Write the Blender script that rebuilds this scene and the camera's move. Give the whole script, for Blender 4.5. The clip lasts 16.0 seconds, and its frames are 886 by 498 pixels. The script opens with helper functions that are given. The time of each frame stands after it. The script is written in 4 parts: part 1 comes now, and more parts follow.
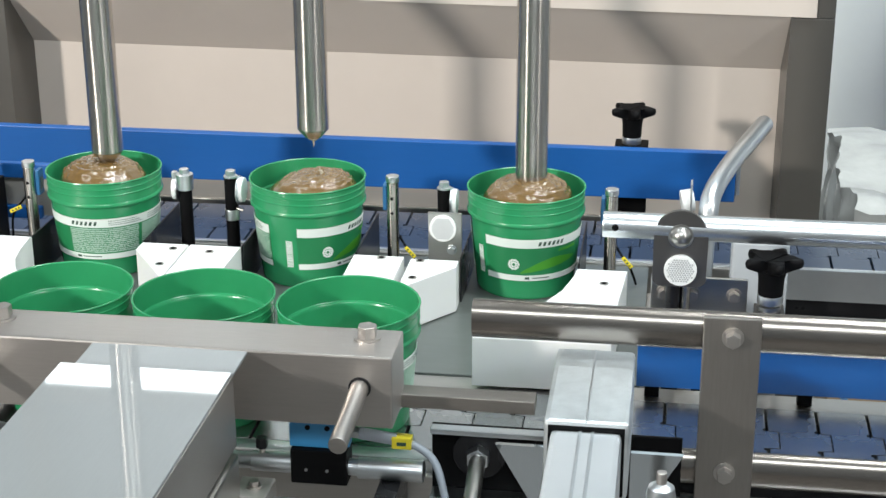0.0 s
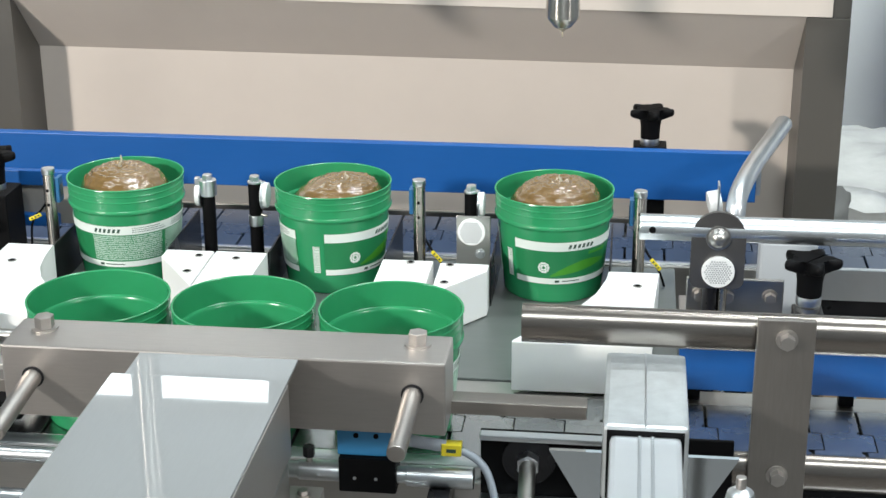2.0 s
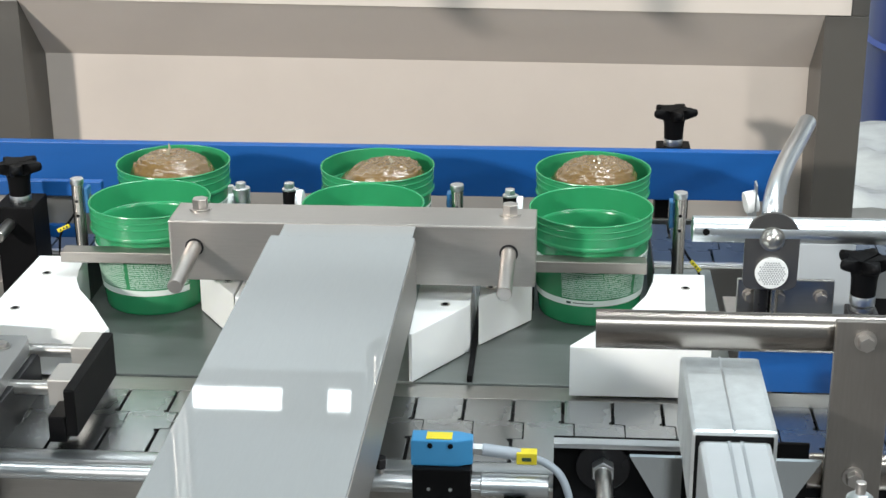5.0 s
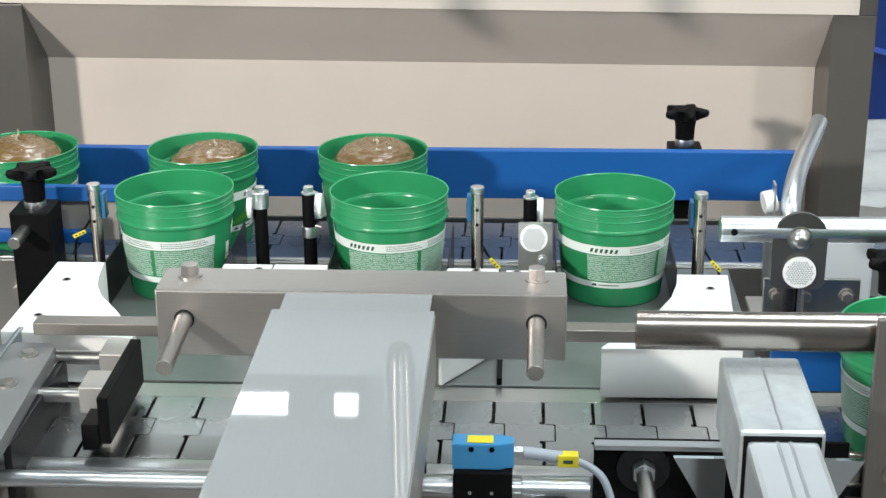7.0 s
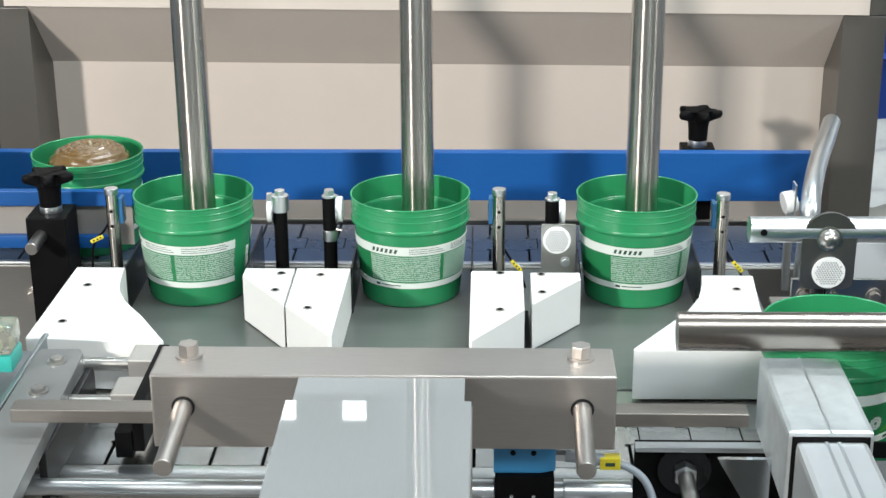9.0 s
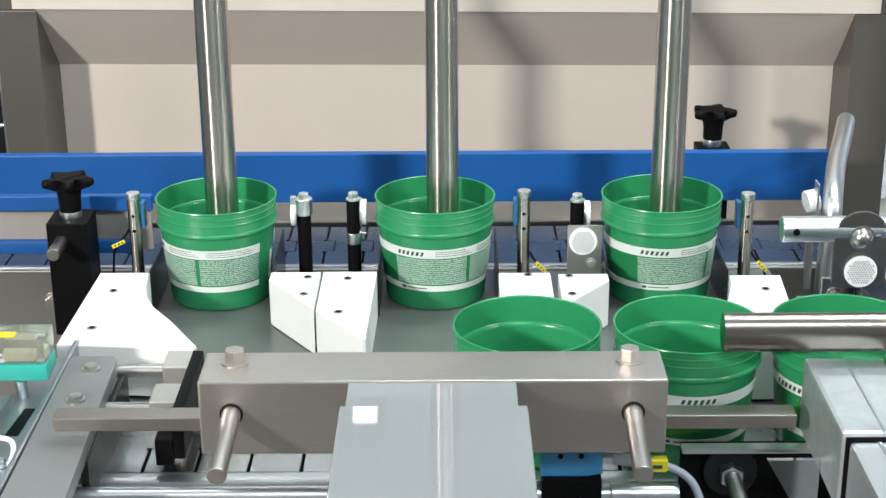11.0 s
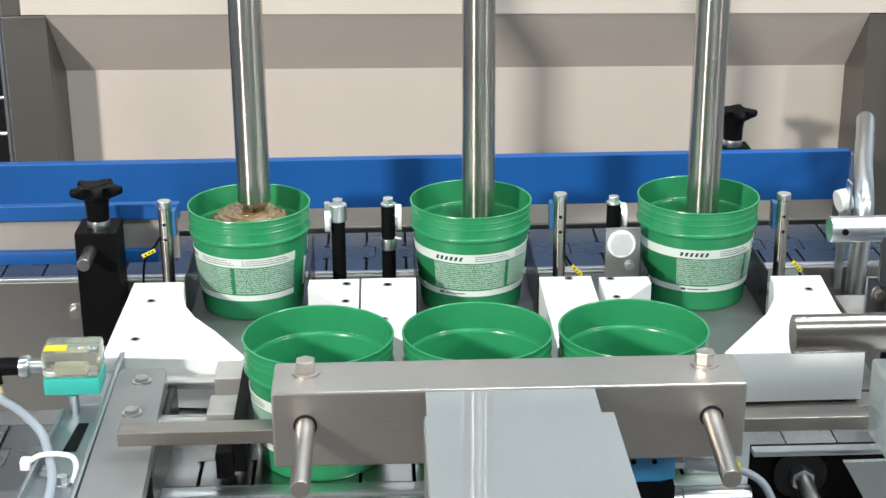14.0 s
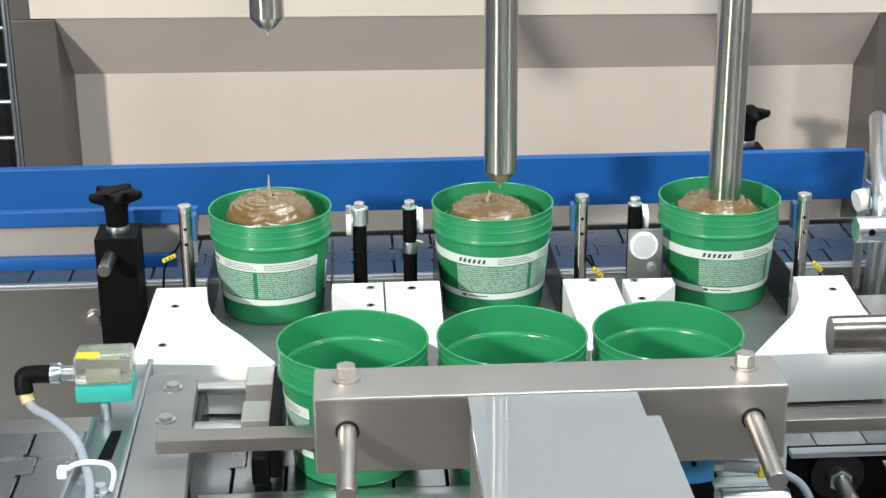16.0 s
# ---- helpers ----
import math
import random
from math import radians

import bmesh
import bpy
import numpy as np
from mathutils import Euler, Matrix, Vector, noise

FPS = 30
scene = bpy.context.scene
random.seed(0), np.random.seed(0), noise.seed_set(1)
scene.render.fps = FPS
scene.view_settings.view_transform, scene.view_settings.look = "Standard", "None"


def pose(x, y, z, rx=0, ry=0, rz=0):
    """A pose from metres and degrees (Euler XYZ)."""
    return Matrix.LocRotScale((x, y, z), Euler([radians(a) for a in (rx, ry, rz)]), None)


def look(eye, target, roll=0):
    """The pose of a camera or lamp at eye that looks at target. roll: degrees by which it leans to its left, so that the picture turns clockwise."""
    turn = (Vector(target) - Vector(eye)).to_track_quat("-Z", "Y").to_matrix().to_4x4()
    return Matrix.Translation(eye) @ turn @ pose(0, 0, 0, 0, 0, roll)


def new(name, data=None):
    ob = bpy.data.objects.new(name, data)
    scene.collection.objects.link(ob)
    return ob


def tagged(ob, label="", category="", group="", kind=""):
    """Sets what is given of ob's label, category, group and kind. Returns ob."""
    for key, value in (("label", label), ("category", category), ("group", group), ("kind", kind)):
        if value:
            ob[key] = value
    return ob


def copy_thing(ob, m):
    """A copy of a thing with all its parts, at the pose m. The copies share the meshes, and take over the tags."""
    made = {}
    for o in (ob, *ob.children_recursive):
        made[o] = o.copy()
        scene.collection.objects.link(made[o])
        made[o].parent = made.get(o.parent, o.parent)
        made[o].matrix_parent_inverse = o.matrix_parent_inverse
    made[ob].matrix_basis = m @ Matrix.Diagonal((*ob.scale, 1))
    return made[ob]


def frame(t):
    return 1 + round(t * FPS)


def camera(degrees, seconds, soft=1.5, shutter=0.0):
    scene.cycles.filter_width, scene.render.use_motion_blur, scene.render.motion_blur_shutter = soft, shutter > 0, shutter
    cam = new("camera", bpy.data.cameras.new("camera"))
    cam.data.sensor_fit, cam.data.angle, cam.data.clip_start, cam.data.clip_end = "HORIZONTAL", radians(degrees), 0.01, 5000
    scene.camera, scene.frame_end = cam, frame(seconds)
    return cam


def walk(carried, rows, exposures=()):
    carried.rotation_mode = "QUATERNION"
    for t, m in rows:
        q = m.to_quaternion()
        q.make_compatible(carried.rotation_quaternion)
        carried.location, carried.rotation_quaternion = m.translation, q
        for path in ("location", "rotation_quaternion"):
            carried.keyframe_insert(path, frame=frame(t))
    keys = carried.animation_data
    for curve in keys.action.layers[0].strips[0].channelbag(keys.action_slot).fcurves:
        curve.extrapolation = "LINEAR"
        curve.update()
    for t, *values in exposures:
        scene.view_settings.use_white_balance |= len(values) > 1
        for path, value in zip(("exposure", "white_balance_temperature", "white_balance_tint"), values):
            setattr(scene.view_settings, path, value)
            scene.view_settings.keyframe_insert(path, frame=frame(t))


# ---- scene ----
cam = camera(31.06, 16.0)
PATH = [
    (0.0, 0.3497, -1.4538, 1.4835, 8.36, -20.63, 0.20),
    (0.5, 0.3369, -1.4520, 1.4822, 8.09, -20.59, 0.27),
    (1.0, 0.3190, -1.4521, 1.4831, 7.65, -20.62, 0.31),
    (1.5, 0.3053, -1.4518, 1.4815, 7.35, -20.56, 0.31),
    (2.0, 0.2855, -1.4520, 1.4830, 6.87, -20.60, 0.30),
    (2.5, 0.2654, -1.4525, 1.4811, 6.36, -20.52, 0.26),
    (3.0, 0.2486, -1.4540, 1.4839, 5.93, -20.59, 0.29),
    (3.5, 0.2319, -1.4536, 1.4825, 5.51, -20.54, 0.30),
    (4.0, 0.2184, -1.4514, 1.4850, 5.20, -20.65, 0.39),
    (6.5, 0.1388, -1.4472, 1.4854, 3.15, -20.65, 0.36),
    (7.0, 0.1289, -1.4471, 1.4853, 2.91, -20.63, 0.42),
    (7.5, 0.1151, -1.4462, 1.4836, 2.59, -20.56, 0.39),
    (8.0, 0.1012, -1.4454, 1.4835, 2.26, -20.55, 0.36),
    (8.5, 0.0915, -1.4434, 1.4830, 2.04, -20.54, 0.38),
    (9.0, 0.0743, -1.4426, 1.4831, 1.59, -20.54, 0.36),
    (11.5, 0.0004, -1.4339, 1.4855, -0.21, -20.63, 0.35),
    (12.0, -0.0145, -1.4304, 1.4851, -0.60, -20.63, 0.35),
    (12.5, -0.0314, -1.4276, 1.4856, -1.01, -20.65, 0.42),
    (13.0, -0.0515, -1.4248, 1.4855, -1.56, -20.66, 0.33),
    (13.5, -0.0630, -1.4225, 1.4845, -1.83, -20.63, 0.34),
    (14.0, -0.0801, -1.4202, 1.4833, -2.28, -20.57, 0.31),
    (14.5, -0.0942, -1.4185, 1.4850, -2.59, -20.61, 0.30),
    (15.0, -0.1042, -1.4165, 1.4863, -2.82, -20.64, 0.36),
    (15.5, -0.1164, -1.4134, 1.4854, -3.13, -20.64, 0.27),
    (16.0, -0.1265, -1.4132, 1.4856, -3.36, -20.61, 0.35),
]
walk(cam, [(t, pose(x, y, z, 90 + pitch, roll, yaw)) for t, x, y, z, yaw, pitch, roll in PATH], [(0.0, 0.0), (16.0, 0.0)])

# ---- world and lights ----
world = bpy.data.worlds.new("hall_light")
scene.world = world
world.use_nodes = True
bg = world.node_tree.nodes["Background"]
bg.inputs[0].default_value = (0.80, 0.90, 1.0, 1)
bg.inputs[1].default_value = 0.42


def lamp(name, at, to, sx, sy, watts, colour=(1, 0.98, 0.95)):
    data = bpy.data.lights.new(name, "AREA")
    data.shape, data.size, data.size_y, data.energy, data.color = "RECTANGLE", sx, sy, watts, colour
    ob = new(name, data)
    ob.matrix_world = look(at, to)
    return ob


COOL = (0.87, 0.95, 0.968)
# Unseen area lights stand in for the hall's general lighting.
lamp("hall_fill", (-1.7, -0.6, 4.6), (0, -0.2, 0.95), 0.35, 2.4, 42, COOL)
lamp("hall_fill", (1.7, -0.6, 4.6), (0, -0.2, 0.95), 0.35, 2.4, 98, COOL)
# Frontal fill, added to brighten the hood.
lamp("hall_fill", (0.7, -3.9, 4.2), (0, 0.2, 1.0), 2.2, 0.5, 92, COOL)
# Fill added overhead to lift the pale partition behind the machine.
lamp("hall_fill", (1.2, 1.0, 4.6), (1.3, 3.0, 0.9), 2.4, 0.3, 150, COOL)
# Unseen bright strips, added so the cover sheet mirrors white patches.
lamp("reflection_strip", (-0.315, 0.385, 1.470), (-0.315, -0.50, 1.03), 0.29, 0.028, 0.30, COOL)
lamp("reflection_strip", (-0.095, 0.385, 1.470), (-0.095, -0.50, 1.03), 0.03, 0.028, 0.03, COOL)
lamp("work_lamp", (-2.27, -2.88, 2.27), (0, 0.3, 1.0), 0.24, 0.24, 128, (1, 0.95, 0.89))
lamp("work_lamp", (3.9, -2.9, 2.9), (0, 0.3, 1.0), 0.34, 0.34, 58, (1, 0.97, 0.93))


# ---- materials ----
def node(nt, kind, **values):
    n = nt.nodes.new(kind)
    for key, value in values.items():
        n.inputs[key].default_value = value
    return n


def surface(name, colour, rough=0.5, metal=0.0, vary=0.08, scale=40.0, bump=0.0, stretch=(1, 1, 1), stain=0.0, spec=0.5, per_piece=0.0, coat=0.0, trans=0.0, sss=0.0, aniso=0.0):
    """A procedural surface: fine grain (stretched for brushing), wide stains, wear in the gloss."""
    m = bpy.data.materials.new(name)
    m.use_nodes = True
    nt = m.node_tree
    b = nt.nodes["Principled BSDF"]
    link = nt.links.new
    b.inputs["Metallic"].default_value = metal
    b.inputs["Specular IOR Level"].default_value = spec
    b.inputs["Coat Weight"].default_value = coat
    b.inputs["Transmission Weight"].default_value = trans
    if sss:
        b.inputs["Subsurface Weight"].default_value = sss
        b.inputs["Subsurface Radius"].default_value = (0.004, 0.004, 0.003)
        b.inputs["Subsurface Scale"].default_value = 1.0
    if aniso:
        # turned steel: fine rings round the axis spread the gloss lengthwise
        b.inputs["Anisotropic"].default_value = aniso
        b.inputs["Anisotropic Rotation"].default_value = 0.25
        tg = nt.nodes.new("ShaderNodeTangent")
        tg.direction_type = "RADIAL"
        tg.axis = "Z"
        link(tg.outputs[0], b.inputs["Tangent"])
    co = nt.nodes.new("ShaderNodeTexCoord")
    mp = nt.nodes.new("ShaderNodeMapping")
    mp.inputs["Scale"].default_value = stretch
    link(co.outputs["Object"], mp.inputs["Vector"])
    fine = node(nt, "ShaderNodeTexNoise", Scale=scale, Detail=6.0, Roughness=0.6)
    link(mp.outputs[0], fine.inputs["Vector"])
    wide = node(nt, "ShaderNodeTexNoise", Scale=9.0, Detail=4.0, Roughness=0.55)
    link(co.outputs["Object"], wide.inputs["Vector"])
    mixed = nt.nodes.new("ShaderNodeMath")
    mixed.operation = "MULTIPLY_ADD"
    link(fine.outputs["Fac"], mixed.inputs[0])
    mixed.inputs[1].default_value = 2 * vary
    mixed.inputs[2].default_value = 1 - vary
    w2 = nt.nodes.new("ShaderNodeMath")
    w2.operation = "MULTIPLY_ADD"
    link(wide.outputs["Fac"], w2.inputs[0])
    w2.inputs[1].default_value = 2 * stain
    w2.inputs[2].default_value = 1 - stain
    both = nt.nodes.new("ShaderNodeMath")
    both.operation = "MULTIPLY"
    link(mixed.outputs[0], both.inputs[0])
    link(w2.outputs[0], both.inputs[1])
    last = both
    if per_piece:
        info = nt.nodes.new("ShaderNodeObjectInfo")
        pp = nt.nodes.new("ShaderNodeMath")
        pp.operation = "MULTIPLY_ADD"
        link(info.outputs["Random"], pp.inputs[0])
        pp.inputs[1].default_value = 2 * per_piece
        pp.inputs[2].default_value = 1 - per_piece
        last = nt.nodes.new("ShaderNodeMath")
        last.operation = "MULTIPLY"
        link(both.outputs[0], last.inputs[0])
        link(pp.outputs[0], last.inputs[1])
    tint = nt.nodes.new("ShaderNodeVectorMath")
    tint.operation = "SCALE"
    tint.inputs[0].default_value = colour
    link(last.outputs[0], tint.inputs["Scale"])
    link(tint.outputs[0], b.inputs["Base Color"])
    ro = nt.nodes.new("ShaderNodeMapRange")
    ro.inputs["To Min"].default_value = max(0.02, rough * 0.8)
    ro.inputs["To Max"].default_value = min(1.0, rough * 1.2)
    link(wide.outputs["Fac"], ro.inputs["Value"])
    link(ro.outputs[0], b.inputs["Roughness"])
    if bump:
        bp = node(nt, "ShaderNodeBump", Strength=bump, Distance=0.001)
        link(fine.outputs["Fac"], bp.inputs["Height"])
        link(bp.outputs[0], b.inputs["Normal"])
    return m


GREEN = surface("green_bucket_plastic", (0.026, 0.262, 0.106), 0.24, vary=0.06, scale=60, stain=0.12, sss=0.12)
GREENLABEL = surface("green_label_print", (0.020, 0.20, 0.075), 0.3, vary=0.04)
LIME = surface("lime_label_print", (0.07, 0.31, 0.03), 0.3, vary=0.04)
LABEL = surface("white_label_print", (0.72, 0.78, 0.74), 0.4, vary=0.03, stain=0.05)
INK = surface("dark_print", (0.03, 0.07, 0.05), 0.5, vary=0.04)
GREASE = surface("amber_grease", (0.155, 0.092, 0.031), 0.10, vary=0.30, scale=240, bump=0.6, stain=0.25, sss=0.10, coat=0.8)
STRAND = surface("clear_grease_strand", (0.80, 0.74, 0.58), 0.1, vary=0.05, trans=0.6, coat=0.5)
STEEL = surface("brushed_steel", (0.50, 0.49, 0.47), 0.32, 1.0, vary=0.10, scale=60, stretch=(1, 14, 14), stain=0.06)
STEELX = surface("brushed_steel_upright", (0.60, 0.565, 0.52), 0.25, 1.0, vary=0.12, scale=80, stretch=(10, 10, 0.6), stain=0.05, aniso=0.94)
SHEET = surface("bright_sheet_steel", (0.62, 0.68, 0.72), 0.075, 1.0, vary=0.05, scale=60, stretch=(14, 1, 1), stain=0.05)
GALV = surface("zinc_plated_steel", (0.70, 0.73, 0.75), 0.32, 1.0, vary=0.10, scale=30, stain=0.12)
BARSTEEL = surface("ground_bar_steel", (0.49, 0.463, 0.437), 0.40, 1.0, vary=0.09, scale=60, stretch=(1, 12, 12), stain=0.10)
CHAINM = surface("chain_steel", (0.45, 0.46, 0.465), 0.27, 1.0, vary=0.14, scale=50, stretch=(14, 1, 1), stain=0.16, per_piece=0.16)
CHAINBLUE = surface("slate_chain_plastic", (0.042, 0.058, 0.092), 0.28, vary=0.10, scale=50, per_piece=0.10, stain=0.08)
PLATEM = surface("dull_dead_plate", (0.155, 0.170, 0.162), 0.32, 0.35, vary=0.10, scale=26, stretch=(1, 6, 1), stain=0.12)
WHITE = surface("white_plastic_block", (0.80, 0.81, 0.80), 0.42, vary=0.03, scale=30, stain=0.03, sss=0.1)
BLUE = surface("blue_guide_plastic", (0.005, 0.088, 0.32), 0.42, vary=0.06, scale=30, stretch=(1, 8, 8), stain=0.06)
BEIGE = surface("beige_panel_paint", (0.64, 0.570, 0.508), 0.42, vary=0.03, scale=30, stain=0.03)
GREY = surface("warm_grey_paint", (0.092, 0.085, 0.075), 0.33, vary=0.04, scale=30, stain=0.05)
BLACK = surface("black_plastic", (0.0045, 0.0045, 0.005), 0.48, vary=0.2, scale=60, bump=0.1, spec=0.08)
DARK = surface("dark_sheet", (0.014, 0.014, 0.016), 0.28, 0.2, vary=0.1, spec=0.35)
SENSORBLUE = surface("sensor_blue_plastic", (0.045, 0.25, 0.50), 0.35, vary=0.05)
POSTBLUE = surface("dark_blue_sensor_plastic", (0.02, 0.13, 0.30), 0.35, vary=0.05)
YELLOW = surface("yellow_tag", (0.75, 0.62, 0.03), 0.45, vary=0.05)
CABLE = surface("grey_cable", (0.32, 0.36, 0.41), 0.45, vary=0.05)
TEAL = surface("teal_plastic", (0.04, 0.42, 0.36), 0.35, vary=0.05)
CLEAR = surface("clear_housing", (0.84, 0.85, 0.76), 0.08, trans=0.88, vary=0.02)
REFLECT = surface("white_reflector", (0.80, 0.82, 0.82), 0.35, vary=0.05, scale=200)
FACET = surface("reflector_facet", (0.38, 0.40, 0.41), 0.4)
RAILSTEEL = surface("dark_rail_steel", (0.27, 0.242, 0.218), 0.25, 1.0, vary=0.04, scale=60, stretch=(1, 12, 12), stain=0.12)
COVER = surface("glossy_filmed_sheet", (0.285, 0.302, 0.306), 0.40, 0.35, vary=0.05, scale=60, stretch=(14, 1, 1), stain=0.06, coat=1.0)
PRINT = surface("pale_green_print", (0.40, 0.55, 0.46), 0.4, vary=0.05)
DULLALU = surface("dull_aluminium", (0.58, 0.56, 0.53), 0.48, 0.85, vary=0.08, scale=40, stain=0.10)
ZINC = surface("mottled_zinc", (0.66, 0.70, 0.715), 0.46, 0.9, vary=0.22, scale=70, stain=0.16)
CONCRETE = surface("hall_floor_paint", (0.15, 0.145, 0.14), 0.45, vary=0.1, scale=8, stain=0.1)
WALLM = surface("hall_wall_paint", (0.42, 0.45, 0.475), 0.6, vary=0.03, scale=6, stain=0.03)


# ---- building blocks ----
B = bmesh.new


def box(bm, x0, x1, y0, y1, z0, z1, bevel=0.0):
    t = bmesh.ops.create_cube(bm, size=1)["verts"]
    bmesh.ops.transform(bm, matrix=Matrix.LocRotScale(((x0 + x1) / 2, (y0 + y1) / 2, (z0 + z1) / 2), None, (x1 - x0, y1 - y0, z1 - z0)), verts=t)
    if bevel:
        es = list({e for v in t for e in v.link_edges})
        bmesh.ops.bevel(bm, geom=es, offset=bevel, segments=2, affect="EDGES", profile=0.6)
    return bm


def prism(bm, poly, z0, z1, bevel=0.0):
    """An upright block over a polygon given anticlockwise from above."""
    lo = [bm.verts.new((x, y, z0)) for x, y in poly]
    hi = [bm.verts.new((x, y, z1)) for x, y in poly]
    n = len(poly)
    fs = [bm.faces.new(lo[::-1]), bm.faces.new(hi)]
    for i in range(n):
        fs.append(bm.faces.new((lo[i], lo[(i + 1) % n], hi[(i + 1) % n], hi[i])))
    if bevel:
        es = list({e for f in fs[:2] for e in f.edges})
        bmesh.ops.bevel(bm, geom=es, offset=bevel, segments=2, affect="EDGES", profile=0.6)
    return bm


def rod(bm, a, b, r, seg=20, r2=None, bevel=0.0):
    a, b = Vector(a), Vector(b)
    d = b - a
    t = bmesh.ops.create_cone(bm, cap_ends=True, segments=seg, radius1=r, radius2=r if r2 is None else r2, depth=d.length)["verts"]
    m = Matrix.Translation((a + b) / 2) @ d.to_track_quat("Z", "Y").to_matrix().to_4x4()
    bmesh.ops.transform(bm, matrix=m, verts=t)
    if bevel:
        es = [e for e in {e for v in t for e in v.link_edges} if any(len(f.verts) > 4 for f in e.link_faces)]
        bmesh.ops.bevel(bm, geom=es, offset=bevel, segments=2, affect="EDGES", profile=0.6)
    return bm


def lathe(bm, profile, seg=64):
    """Turns (radius, height) pairs round z."""
    rings = []
    for r, z in profile:
        if r < 1e-6:
            rings.append([bm.verts.new((0, 0, z))])
        else:
            rings.append([bm.verts.new((r * math.cos(2 * math.pi * i / seg), r * math.sin(2 * math.pi * i / seg), z)) for i in range(seg)])
    for a, b in zip(rings, rings[1:]):
        for i in range(seg):
            j = (i + 1) % seg
            q = [a[i % len(a)], a[j % len(a)], b[j % len(b)], b[i % len(b)]]
            q = list(dict.fromkeys(q))
            if len(q) > 2:
                bm.faces.new(q)
    return bm


def tube(bm, points, r, seg=14):
    """A bent round bar along a smooth line through the points."""
    P = [Vector(p) for p in points]
    line = []
    for i in range(len(P) - 1):
        p0, p1, p2, p3 = P[max(i - 1, 0)], P[i], P[i + 1], P[min(i + 2, len(P) - 1)]
        for k in range(6):
            t = k / 6
            line.append(0.5 * (2 * p1 + (p2 - p0) * t + (2 * p0 - 5 * p1 + 4 * p2 - p3) * t * t + (3 * p1 - p0 - 3 * p2 + p3) * t ** 3))
    line.append(P[-1])
    rings, ref = [], None
    for i, p in enumerate(line):
        d = (line[min(i + 1, len(line) - 1)] - line[max(i - 1, 0)]).normalized()
        ref = ref if ref is not None else d.orthogonal()
        u = (ref - d * ref.dot(d)).normalized()
        ref, v = u, d.cross(u)
        rings.append([bm.verts.new(p + r * (math.cos(2 * math.pi * k / seg) * u + math.sin(2 * math.pi * k / seg) * v)) for k in range(seg)])
    for a, b in zip(rings, rings[1:]):
        for k in range(seg):
            bm.faces.new((a[k], a[(k + 1) % seg], b[(k + 1) % seg], b[k]))
    bm.faces.new(rings[0][::-1])
    bm.faces.new(rings[-1])
    return bm


def oval_bar(x0, x1, y, z, ry, rz):
    """A level bar along x with an oval section."""
    bm = B()
    prof = [(ry * math.sin(k * math.pi / 18), -rz * math.cos(k * math.pi / 18)) for k in range(36)]
    lo = [bm.verts.new((x0, y + a, z + b)) for a, b in prof]
    hi = [bm.verts.new((x1, y + a, z + b)) for a, b in prof]
    bm.faces.new(lo)
    bm.faces.new(hi[::-1])
    for i in range(len(lo)):
        j = (i + 1) % len(lo)
        bm.faces.new((lo[j], lo[i], hi[i], hi[j]))
    return bm


def mesh_of(name, bm, material, smooth=40):
    """Flat faces stay flat beside their narrow bevels; round ones are smooth below the angle given."""
    bmesh.ops.recalc_face_normals(bm, faces=bm.faces)
    if smooth:
        for f in bm.faces:
            f.smooth = True
        for e in bm.edges:
            if len(e.link_faces) == 2:
                turned = e.calc_face_angle(0.0)
                small, large = sorted(f.calc_area() for f in e.link_faces)
                e.smooth = turned < radians(smooth) and not (turned > radians(12) and large > 12 * small)
    me = bpy.data.meshes.new(name)
    bm.to_mesh(me)
    bm.free()
    me.materials.append(material)
    return me


def part(name, bm, material, parent, label="", smooth=40, kind=""):
    ob = new(name, mesh_of(name, bm, material, smooth))
    ob.parent = parent
    return tagged(ob, label, kind=kind)


def thing(name, at, label, category, group="", kind="", turn=0):
    ob = new(name)
    ob.empty_display_size = 0.02
    ob.matrix_basis = pose(*at, 0, 0, turn)
    return tagged(ob, label, category, group, kind)


def solid(name, bm, material, label, category="", group="", kind="", smooth=40):
    return tagged(new(name, mesh_of(name, bm, material, smooth)), label, category, group, kind)


TOP = 0.9          # height of the sliding plate and of both chains

# ---- hall ----
solid("floor", box(B(), -5, 5, -5, 5, -0.1, 0), CONCRETE, "grey painted concrete hall floor", kind="structure")
solid("wall_north", box(B(), -5, 5, 5, 5.2, 0, 5.6), WALLM, "pale grey painted hall wall", kind="structure")
solid("wall_south", box(B(), -5, 5, -5.2, -5, 0, 5.6), WALLM, "pale grey painted hall wall", kind="structure")
solid("wall_west", box(B(), -5.2, -5, -5, 5, 0, 5.6), WALLM, "pale grey painted hall wall", kind="structure")
solid("wall_east", box(B(), 5, 5.2, -5, 5, 0, 5.6), WALLM, "pale grey painted hall wall", kind="structure")
solid("ceiling", box(B(), -5.2, 5.2, -5.2, 5.2, 5.6, 5.7), WALLM, "pale grey painted hall ceiling", kind="structure")

